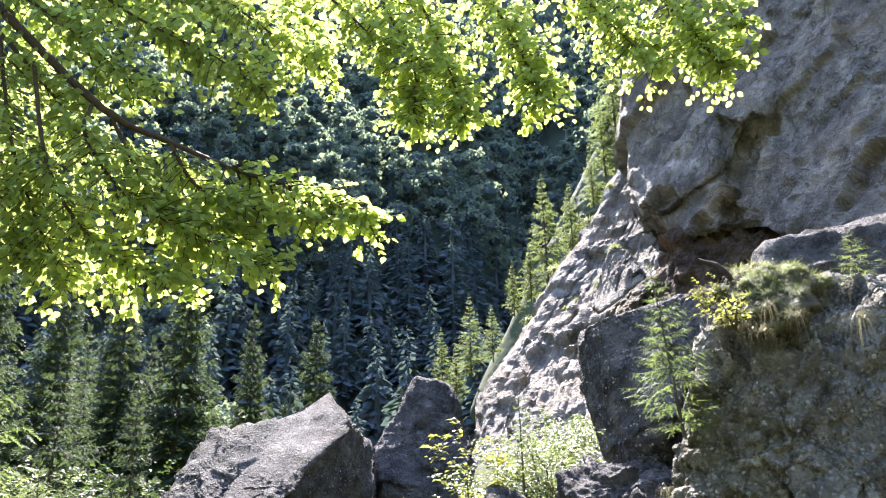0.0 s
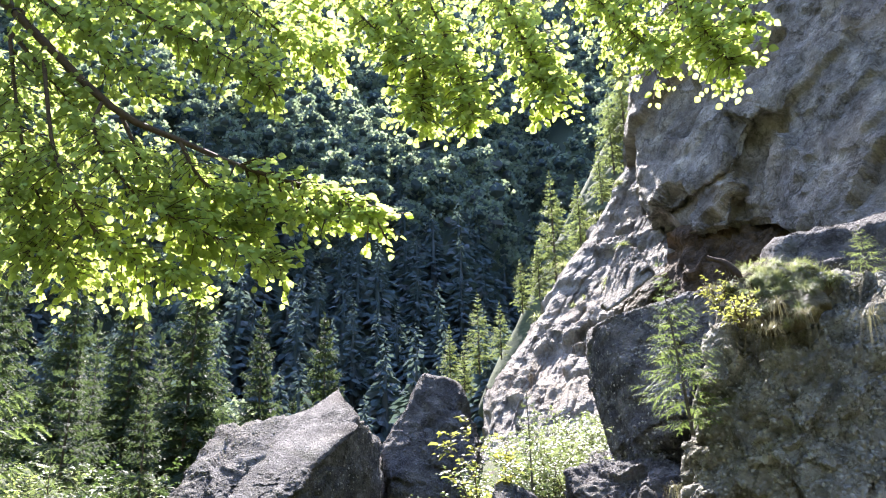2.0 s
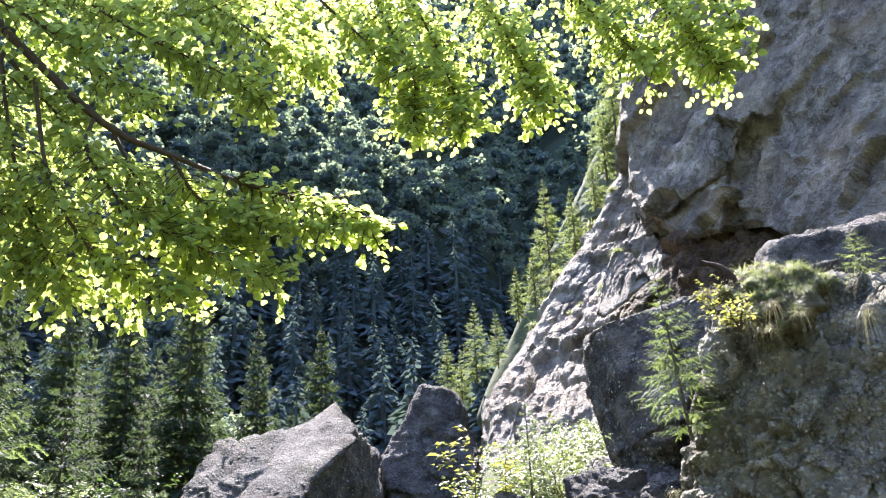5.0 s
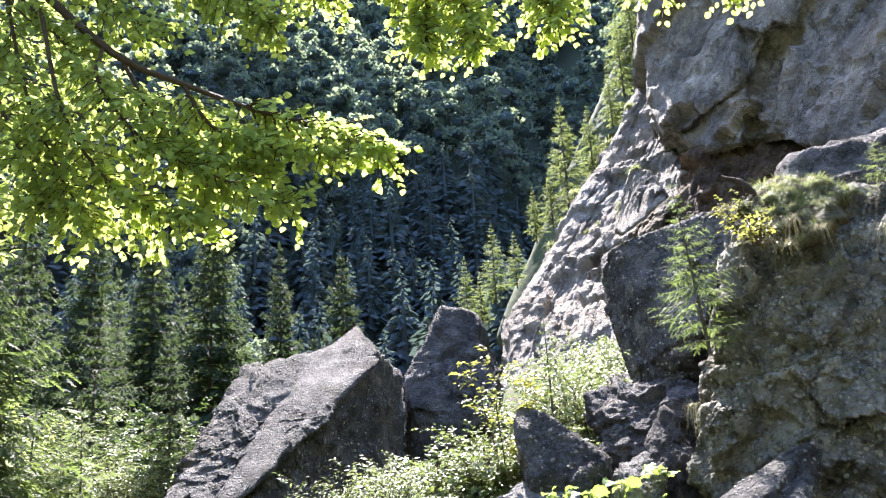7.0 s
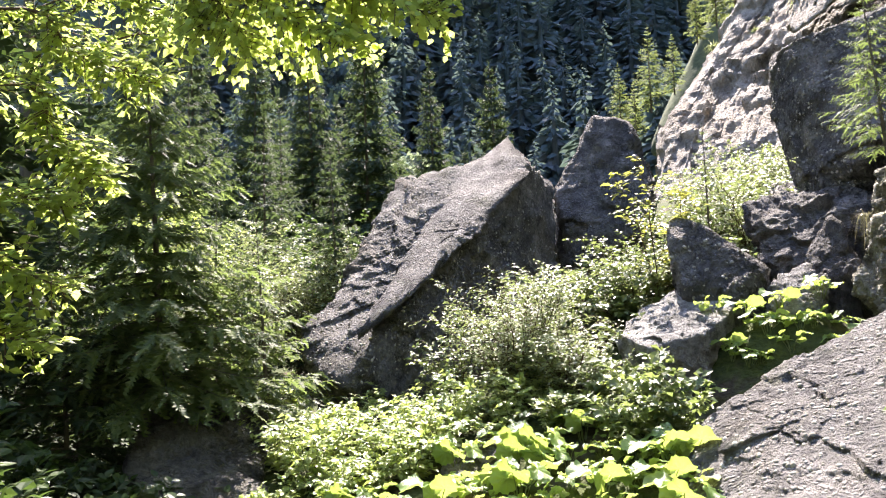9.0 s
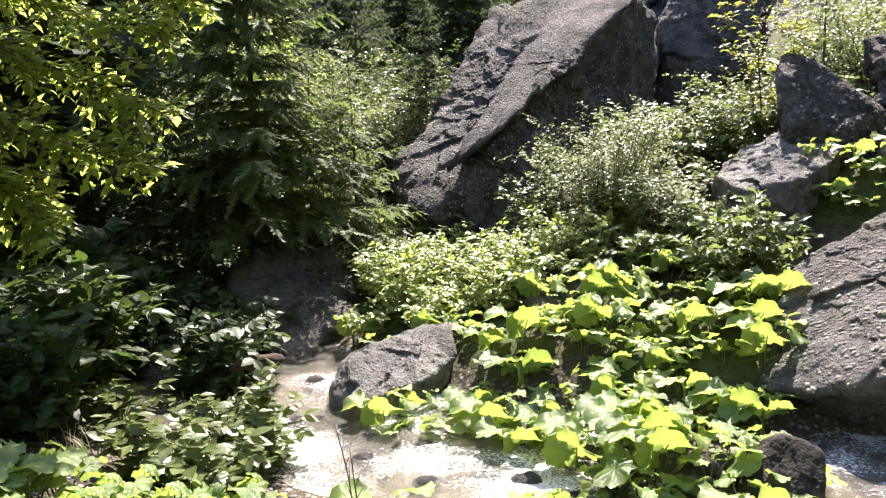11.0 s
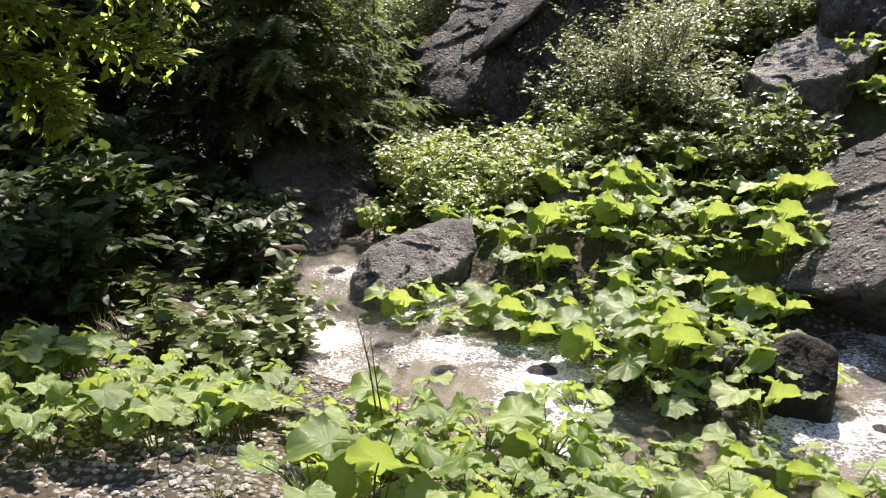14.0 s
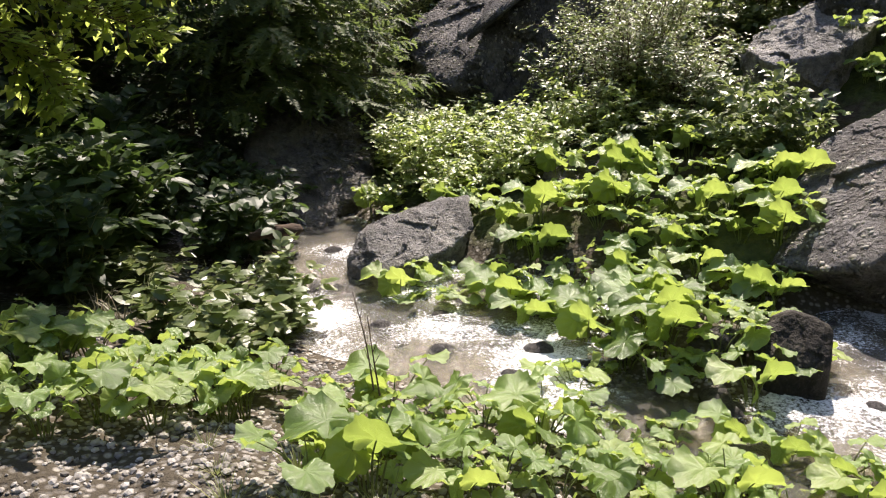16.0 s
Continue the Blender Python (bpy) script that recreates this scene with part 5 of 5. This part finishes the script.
        # solid cores added to fill the crowns; darker in broadleaves, for inner shade
        tagged(piece("boughs", mesh_from("boughs", *merge(cores[kind]), HAZED_CONIFER), ob, "solid dark cores filling the crowns, inner shade put into their colour"), kind="stuff")


COARSE_BOUGH = (np.array([(0, 0, 0), (-0.3, 0.6, -0.08), (0, 1.05, -0.12), (0.3, 0.6, -0.08), (0, 0.6, 0.05)]), np.array([(0, 4, 1), (0, 3, 4), (1, 4, 2), (4, 3, 2)]))
SPRAY = (np.array([(0, 0, 0), (-0.42, 0.45, 0.05), (-0.1, 0.95, -0.06), (0.42, 0.6, 0.05)]), np.array([(0, 2, 1), (0, 3, 2)]))
far_woods()


# ---- butterbur: big round leaves on single stalks ----
def butterbur_leaf(seed):
    r = np.random.default_rng(seed)
    n, rings = 40, (0.0, 0.3, 0.62, 0.86, 1.0)
    th = np.linspace(-np.pi, np.pi, n, endpoint=False)
    edge = 0.5 * (1 + 0.12 * np.cos(th)) * (1 - 0.62 * np.exp(-((np.abs(th) - np.pi) / 0.33) ** 2))
    edge *= 1 + 0.06 * np.cos(9 * th + r.uniform(0, 6)) + 0.03 * np.cos(17 * th + r.uniform(0, 6))
    ph = r.uniform(0, 6, 3)
    v, f = [(0, 0, 0)], []
    for q in rings[1:]:
        tooth = 1 + (0.05 * (np.arange(n) % 2) + 0.05 * r.random(n) if q == 1.0 else 0)
        x, y = edge * tooth * q * np.sin(th), edge * tooth * q * np.cos(th)
        z = 0.08 * q - 0.13 * q ** 2 + q ** 2 * (0.08 * np.sin(2 * th + ph[0]) + 0.06 * np.sin(3 * th + ph[1]) + 0.03 * np.sin(7 * th + ph[2])) + 0.05 * q * (np.abs(np.sin(4.5 * th)) - 0.6) + 0.02 * q * r.normal(size=n)
        z += 0.35 * np.abs(x) * r.uniform(0.0, 0.5)
        v += list(zip(x, y, z))
    for j in range(n - 1):
        f.append((0, 1 + j, 2 + j))
    for i in range(len(rings) - 2):
        for j in range(n - 1):
            a, b = 1 + i * n + j, 1 + (i + 1) * n + j
            f += [(a, b, b + 1), (a, b + 1, a + 1)]
    return mesh_from("butterbur_leaf", v, f, BUTTERBUR, True)


BUR_LEAVES = [butterbur_leaf(100 + k) for k in range(6)]


def butterbur_plant(seed, leaves, size, height, lean=0.12):
    """A tuft of stalks; each carries one leaf tilted its own way."""
    r = np.random.default_rng(seed)
    ob = thing("butterbur", pose(0, 0, 0), "butterbur plant with big round bright green leaves", "plant", "butterbur plants")
    for k in range(leaves):
        a = 2 * np.pi * (k + r.uniform(-0.3, 0.3)) / leaves
        reach, h = size * r.uniform(0.35, 1.25), height * r.uniform(0.5, 1.1)
        top = np.array([np.cos(a) * reach, np.sin(a) * reach, h])
        path = spline([(np.cos(a) * 0.03, np.sin(a) * 0.03, -0.05), (top[0] * 0.45, top[1] * 0.45, h * 0.62), top], 6)
        piece("stalk", mesh_from("stalk", *tube(path, np.linspace(0.007, 0.004, 6) * (size / 0.25) ** 0.5, 5), STALK, True), ob)
        s = size * r.uniform(0.45, 1.35)
        # blades turn towards the light
        zax = Vector((-0.05, lean, 0.95)) + Vector(r.normal(0, 0.36, 3)) + Vector((np.cos(a), np.sin(a), 0)) * 0.15
        zax.normalize()
        yax = Vector((np.cos(a + 0.5), np.sin(a + 0.5), 0.0))
        yax = (yax - zax * yax.dot(zax)).normalized()
        out = Matrix((yax.cross(zax), yax, zax)).transposed().to_euler()
        piece("leaf", BUR_LEAVES[int(r.integers(0, 6))], ob, at=Matrix.LocRotScale(top, out, (s, s, s)))
    return ob


BUR_KINDS = [butterbur_plant(200, 7, 0.28, 0.42), butterbur_plant(201, 6, 0.3, 0.5), butterbur_plant(202, 8, 0.27, 0.36, 0.0), butterbur_plant(203, 7, 0.31, 0.46, 0.25), butterbur_plant(204, 9, 0.2, 0.34)]
r4 = np.random.default_rng(44)
BUR_USED = set()


def put_butterbur(x, y, size=1.0, kind=None, z=None):
    k = int(r4.integers(0, 4)) if kind is None else kind
    if z is None:
        z = max(ground_z(x, y), WATER_Z - 0.12)
    m = pose(x, y, z - 0.02, r4.uniform(-6, 6), r4.uniform(-6, 6), r4.uniform(-40, 40)) @ Matrix.Diagonal((size, size, size, 1))
    if k in BUR_USED:
        copy_thing(BUR_KINDS[k], m)
    else:
        BUR_USED.add(k)
        BUR_KINDS[k].matrix_basis = m


def patch(az0, az1, d0, d1, gap, seed):
    """Uneven rows of places over a stretch of bank, in bearings and metres from the viewpoint."""
    r = np.random.default_rng(seed)
    out, d, row = [], d0, 0
    while d <= d1:
        step = math.degrees(gap / d)
        for a in np.arange(az0 + 0.5 * step * (row % 2), az1, step):
            x, y = polar(a + r.uniform(-0.35, 0.35) * step, d + r.uniform(-0.3, 0.3) * gap)
            out.append((x, y))
        d += gap * 0.9
        row += 1
    return out


# near bank, big leaves
for x, y in patch(-32, 13, 2.5, 3.8, 0.28, 1):
    put_butterbur(x, y, r4.uniform(0.62, 0.98) * (0.8 if y < 2.6 else 1.0))
# near bank, smaller crowded leaves
for x, y in patch(-56, -33, 3.3, 4.1, 0.27, 2):
    put_butterbur(x, y, r4.uniform(0.7, 0.95), 4)
# clumps on the gravel islet in the stream
for x, y in patch(-9.5, 4.5, 4.25, 5.25, 0.29, 3):
    put_butterbur(x, y, r4.uniform(0.85, 1.2))
for x, y, s in ((-1.3, 4.95, 0.85), (-1.12, 5.1, 0.9), (-1.9, 5.45, 0.7), (-2.2, 5.7, 0.7), (-1.55, 5.25, 0.8), (-2.35, 5.35, 0.7), (-2.05, 5.25, 0.75), (-1.75, 5.6, 0.8), (-2.2, 5.5, 0.7), (-1.45, 5.5, 0.85), (-1.95, 5.75, 0.75), (-2.3, 5.15, 0.95), (-2.05, 5.05, 0.95), (-1.75, 5.2, 0.95)):
    put_butterbur(x, y, s)
# far bank slope
for x, y in patch(-17, 0.5, 5.4, 6.7, 0.31, 4) + patch(-13, 4, 6.8, 7.9, 0.34, 5) + patch(-25, -17, 6.9, 7.6, 0.36, 6) + patch(0.3, 4.6, 5.5, 7.1, 0.3, 41):
    put_butterbur(x, y, r4.uniform(0.65, 1.1), int(r4.choice((1, 2, 2, 3, 3))))
# above and on the streamside boulder
for az, d, s in ((7.6, 8.7, 0.8), (8.8, 9.0, 0.9), (10.2, 8.8, 0.85), (11.6, 9.1, 0.9), (12.8, 8.9, 0.8), (13.8, 9.2, 0.8), (9.6, 9.3, 0.8), (12.2, 9.4, 0.8), (5.5, 9.2, 0.8), (7.5, 9.3, 0.85), (9.2, 9.1, 0.8), (6.6, 8.8, 0.7), (10.8, 9.0, 0.8), (8.2, 8.7, 0.7), (4.4, 8.4, 0.8)):
    x, y = polar(az, d)
    put_butterbur(x, y, s, z=top_of(x, y))
for az, d, s in ((16.5, 6.3, 0.8), (18, 6.0, 0.85), (19.5, 6.6, 0.9)):
    x, y = polar(az, d)
    put_butterbur(x, y, s, z=top_of(x, y))


# ---- herbs, undergrowth and grass ----
def herb_source(name, seed, height, spread, stems, leaf_len, mat, label, group, leaves=7, twigs=5, twig_len=0.16):
    return bush(name, pose(0, 0, 0), label, "plant", group, mat, height, spread, stems, twigs, twig_len, leaves, leaf_len, seed, wood_mat=STALK, thick=0.006, flat=0.5, template=LEAF if leaf_len > 0.1 else LEAF_SMALL)


def spread_out(sources, places, lo, hi, seed, rest=None):
    r = np.random.default_rng(seed)
    used = set()
    for n, (x, y) in enumerate(places):
        src = sources[int(r.integers(0, len(sources)))]
        s = r.uniform(lo, hi)
        z = rest(x, y) if rest else ground_z(x, y)
        m = pose(x, y, z - 0.03, r.uniform(-5, 5), r.uniform(-5, 5), r.uniform(-50, 50)) @ Matrix.Diagonal((s, s, s * r.uniform(0.85, 1.15), 1))
        if src.name in used:
            copy_thing(src, m)
        else:
            used.add(src.name)
            src.matrix_basis = m
    for src in sources:
        if src.name not in used:
            for o in (*src.children_recursive, src):
                bpy.data.objects.remove(o)


pale = [herb_source("wood_herb", 300 + k, 0.6, 0.3, 13, 0.078, HERB, "leafy sunlit herb clump with pale glossy leaves", "sunlit herbs") for k in range(3)]
spread_out(pale, patch(-25, -13, 7.5, 10.4, 0.46, 7) + patch(-13, -2, 8.0, 9.4, 0.5, 8), 0.8, 1.15, 10)
mixed = [herb_source("wood_herb", 310 + k, 0.5, 0.3, 12, 0.09, HAZEL, "green leafy herb clump on the slope", "slope herbs") for k in range(2)]
spread_out(mixed, patch(-4, -0.5, 7.9, 9.6, 0.6, 11) + patch(-1, 3.5, 7.4, 7.9, 0.45, 31) + patch(-8, 3, 9.8, 11.5, 0.8, 12) + patch(3, 14, 10, 13, 0.9, 13), 0.8, 1.3, 14)
tall_herb = [herb_source("tall_herb", 320 + k, 0.75, 0.3, 8, 0.13, HAZEL, "upright herb with broad leaves on the stream bank", "bank herbs", leaves=5, twigs=5, twig_len=0.18) for k in range(2)]
spread_out(tall_herb, patch(-42, -34, 4.5, 5.6, 0.42, 15) + [(-2.95, 4.55), (-2.75, 4.3), (-3.2, 4.8)], 0.7, 1.1, 16)
shade = [herb_source("undergrowth", 330 + k, 0.75, 0.5, 16, 0.11, SHADE_TONED, "undergrowth shrub with shade put into its dark leaf colour", "shaded undergrowth", leaves=6, twigs=6, twig_len=0.25) for k in range(3)]
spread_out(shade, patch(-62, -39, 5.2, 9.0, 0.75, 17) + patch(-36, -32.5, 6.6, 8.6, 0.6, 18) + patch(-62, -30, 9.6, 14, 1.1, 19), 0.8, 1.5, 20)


def tuft_arrays(blades, length, seed, droop=0.5, width=0.006):
    r = np.random.default_rng(seed)
    parts = []
    for _ in range(blades):
        a, ln = r.uniform(0, 2 * np.pi), length * r.uniform(0.5, 1.1)
        lean, dr = r.uniform(0.15, 0.9), droop * r.uniform(0.5, 1.5)
        u = np.linspace(0, 1, 5)
        o, s = np.array([np.cos(a), np.sin(a), 0]), np.array([-np.sin(a), np.cos(a), 0])
        c = o * (u * lean * ln)[:, None] + np.array([0, 0, 1.0]) * ((u - dr * u ** 2.2) * ln)[:, None] + o * r.uniform(0, 0.25) * length * 0.4
        w = (width * (1 - u) ** 0.7)[:, None] * s
        v = np.concatenate([c - w, c + w])
        parts.append((v, np.array([(i, i + 1, i + 6, i + 5) for i in range(4)])))
    return merge(parts)


def tuft(name, seed, blades, length, mat, label, group, **kw):
    return tagged(new(name, mesh_from(name, *tuft_arrays(blades, length, seed, **kw), mat)), label, "grass", group)


lush = [tuft("grass_tuft", 400 + k, 320, 0.36, GRASS, "thick green grass tuft on the boulder's top", "boulder grass", droop=1.0, width=0.0042) for k in range(2)]
spread_out(lush, [polar(a, d) for a, d in ((21.5, 9.75), (22.6, 9.6), (23.6, 9.5), (24.6, 9.45), (25.4, 9.55), (23.0, 10.1), (24.2, 10.0), (19.6, 9.9), (27.5, 9.6), (29, 9.5), (31, 9.6), (22, 9.4), (25.8, 10.2), (22.3, 9.9), (23.4, 9.8), (24.5, 9.75), (20.6, 9.6), (26.5, 9.5))], 0.5, 0.85, 21, top_of)
def cover(ob, sources, count, seed, lo, hi):
    """Tufts rooted over the upper faces of a mound."""
    r = np.random.default_rng(seed)
    faces = [p for p in ob.data.polygons if p.normal.z > 0.15]
    for k in range(count):
        p = faces[int(r.integers(0, len(faces)))]
        s = r.uniform(lo, hi)
        lean = p.normal.to_track_quat("Z", "Y").slerp(Vector((0, 0, 1)).to_track_quat("Z", "Y"), 0.45)
        copy_thing(sources[k % len(sources)], Matrix.LocRotScale(ob.location + p.center - 0.02 * p.normal, lean, None) @ Matrix.Diagonal((s, s, s, 1)))


cover(turf, lush, 60, 24, 0.6, 1.0)
ledge = [tuft("grass_tuft", 410 + k, 170, 0.45, GRASS, "grass growing along cliff ledges", "ledge grass", droop=1.1, width=0.006) for k in range(2)]
places = [(5.81, 24.83, 10)[:2], (5.47, 25.72, 10.62)[:2], (6.13, 26.29, 11.33)[:2], (4.36, 32.71, 10.49)[:2], (3.69, 33.3, 10.17)[:2], (2.94, 33.37, 9.47)[:2], (5.2, 33.6, 12.24)[:2], (5.98, 33.98, 13.66)[:2],
          (7.14, 34.77, 15.31)[:2], (2.63, 32.89, 8.65)[:2], (8.31, 35.03, 18.89)[:2], (7.98, 35.11, 18.04)[:2], (4.84, 29.61, 10.07)[:2], (5.32, 29.52, 10.93)[:2], (3.58, 30.79, 8.62)[:2]]
spread_out(ledge, places, 0.8, 1.5, 22, top_of)
bank = [tuft("grass_tuft", 420 + k, 60, 0.16, GRASS, "short green grass tuft in the gravel", "gravel grass", droop=0.4, width=0.003) for k in range(2)]
spread_out(bank, [(-1.55, 1.95), (-1.35, 2.05), (-1.7, 2.1), (-1.2, 1.95), (-1.05, 2.15), (-0.9, 2.0), (-1.45, 2.25), (-1.9, 2.3)], 0.8, 1.2, 23)


# hanging dry grass, log and yellow-leaved shrub on the boulder's edge
def hanging_tuft(at, seed, length):
    v, f = tuft_arrays(60, length, seed, droop=1.8, width=0.0026)
    ob = new("hanging_grass", mesh_from("hanging_grass", v, f, GRASS_DRY))
    ob.location = at
    return tagged(ob, "dry straw-coloured grass hanging from the boulder", "grass", "hanging grass")


for k, p in enumerate(((2.88, 8.47, 4.18), (2.95, 8.08, 3.73), (3.05, 7.83, 3.61), (3.15, 7.73, 3.53), (3.54, 7.73, 3.68), (3.28, 7.73, 3.79), (3.95, 7.30, 3.54), (2.29, 8.55, 2.1))):
    hanging_tuft(p, 430 + k, (0.24, 0.36, 0.28, 0.42, 0.3)[k % 5])


def boulder_log():
    a, b, c = np.array((3.08, 8.99, 4.71)), np.array((3.24, 8.83, 4.58)), np.array((3.36, 8.72, 4.35))
    path = spline([a, b, (b + c) / 2, c], 14)
    base = path[-1]
    v, f = tube(path - base, np.array([0.03] * 3 + [0.036] * 4 + [0.045] * 4 + [0.032, 0.026, 0.02]), 9)
    v = v + 0.014 * gnoise(v * 14)[:, None]
    ob = new("dead_log", mesh_from("dead_log", v, f, DEADWOOD, True))
    ob.location = base
    tagged(ob, "broken dark dead log jutting from the grassy boulder", "log")
    wx, wy, wz = (2.94, 7.82, 3.58)
    bush("edge_shrub", pose(wx, wy, wz), "small shrub with yellowing leaves on the boulder's edge", "bush", "", YELLOWING, 0.36, 0.42, 9, 6, 0.18, 6, 0.05, 440)
    wx, wy, wz = (3.05, 8.63, 3.94)
    bush("edge_shrub", pose(wx, wy, wz), "small shrub with yellowing leaves on the boulder's edge", "bush", "", YELLOWING, 0.45, 0.24, 8, 7, 0.16, 6, 0.055, 441)


boulder_log()


def fallen_log():
    path = spline([(-3.61, 5.16, -0.21), (-3.4, 5.25, -0.14), (-3.21, 5.31, -0.15)], 14)
    base = path[0]
    v, f = tube(path - base, np.concatenate([[0.02], np.linspace(0.05, 0.07, 11), [0.05, 0.01]]), 9)
    v = v * (1, 1, 0.8) + 0.05 * gnoise(v * 6)[:, None] + 0.02 * gnoise(v * 25)[:, None]
    ob = new("fallen_log", mesh_from("fallen_log", v, f, DEADWOOD, True))
    ob.location = base
    tagged(ob, "short reddish-brown rotten log beside the stream", "log")


fallen_log()


# ---- stones in the stream and gravel on the banks ----
def stones():
    r = np.random.default_rng(9)
    shapes = []
    for k in range(4):
        v, f = ICO[3]
        v = v * (1, r.uniform(0.7, 0.95), r.uniform(0.45, 0.7)) * (1 + 0.28 * fbm(v * 1.1 + k * 7, 3))[:, None]
        shapes.append(mesh_from("stone", v, f, (ROCK, ROCK_WET, ROCK, ROCK)[k], True))
    for k in range(46):
        x = r.uniform(-3.9, 1.6)
        yc, w = np.interp(x, STREAM_X, STREAM_Y), np.interp(x, STREAM_X, STREAM_W)
        y = yc + r.uniform(-1.15, 1.0) * w
        s = r.uniform(0.035, 0.11)
        ob = new("stone", shapes[int(r.integers(0, 4))])
        ob.matrix_basis = pose(x, y, max(ground_z(x, y), WATER_Z - 0.06) + 0.2 * s, 0, 0, r.uniform(0, 360)) @ Matrix.Diagonal((s, s, s, 1))
        tagged(ob, "wet rounded stone in the shallow stream", "stone", "stream stones")
    v, f = ico(1)
    v = v * (1, 0.8, 0.5) * (1 + 0.5 * gnoise(v * 1.7 + 3))[:, None]
    n = 9500
    x, y = np.empty(n), np.empty(n)
    h = n // 2
    x[:h], y[:h] = r.normal(-1.3, 1.5, h), r.normal(2.2, 0.5, h)
    t = r.uniform(-4.2, 1.6, n - h)
    x[h:], y[h:] = t, np.interp(t, STREAM_X, STREAM_Y) - r.uniform(0.1, 1.5, n - h)
    z = ground_height(x, y)
    turn = frames_from(r.normal(size=(n, 3)) * (1, 1, 0.15), np.array([0, 0, 1.0]) + r.normal(0, 0.25, (n, 3)))
    b = Mat("pale_river_gravel")
    q = b.node("NewGeometry").outputs["Random Per Island"]
    col = b.ramp(q, [(0.0, (0.09, 0.082, 0.072)), (0.5, (0.24, 0.225, 0.2)), (1.0, (0.36, 0.34, 0.31))])
    m = b.finish(col, 0.75, b.bump(b.noise(b.coords(), 60, 4), 0.4, 0.01))
    size = 0.008 + 0.018 * r.random(n) ** 2.2
    ob = new("gravel", mesh_from("gravel", *scatter((v, f), np.stack([x, y, z + size * 0.2], -1), turn, size), m))
    tagged(ob, "pale rounded river gravel on the stream bank", "gravel", kind="stuff")


stones()


# dry stems and arching sedge in front of the stream
def dry_stalk(base, tip, seed):
    base, tip = np.array(base), np.array(tip)
    r = np.random.default_rng(seed)
    path = spline([base, base * 0.5 + tip * 0.5 + r.normal(0, 0.015, 3), tip], 8)
    parts = [tube(path - base, np.linspace(0.005, 0.0015, 8), 5)]
    for k in range(4):
        p = path[2 + k] - base
        parts.append(tube(np.array([p, p + (r.normal(0, 0.03), r.normal(0, 0.03), 0.06)]), np.array([0.002, 0.001]), 4))
    ob = new("dry_stalk", mesh_from("dry_stalk", *merge(parts), TWIG, True))
    ob.location = base
    return tagged(ob, "thin dry brown plant stalk", "stalk", "dry stalks")


dry_stalk((-1.54, 3.09, -0.16), (-1.63, 3.1, 0.32), 1)
dry_stalk((-1.49, 3.05, -0.16), (-1.55, 3.08, 0.22), 2)
for k, p in enumerate(((-3.27, 3.38, -0.07), (-3.5, 3.43, -0.07), (-3.27, 3.79, -0.14))):
    sedge = tuft("arching_sedge", 450 + k, 26, 0.55, GRASS_DRY, "arching straw-coloured sedge blades on the shaded bank", "bank sedge", droop=0.95, width=0.003)
    sedge.location = (p[0], p[1], ground_z(p[0], p[1]))
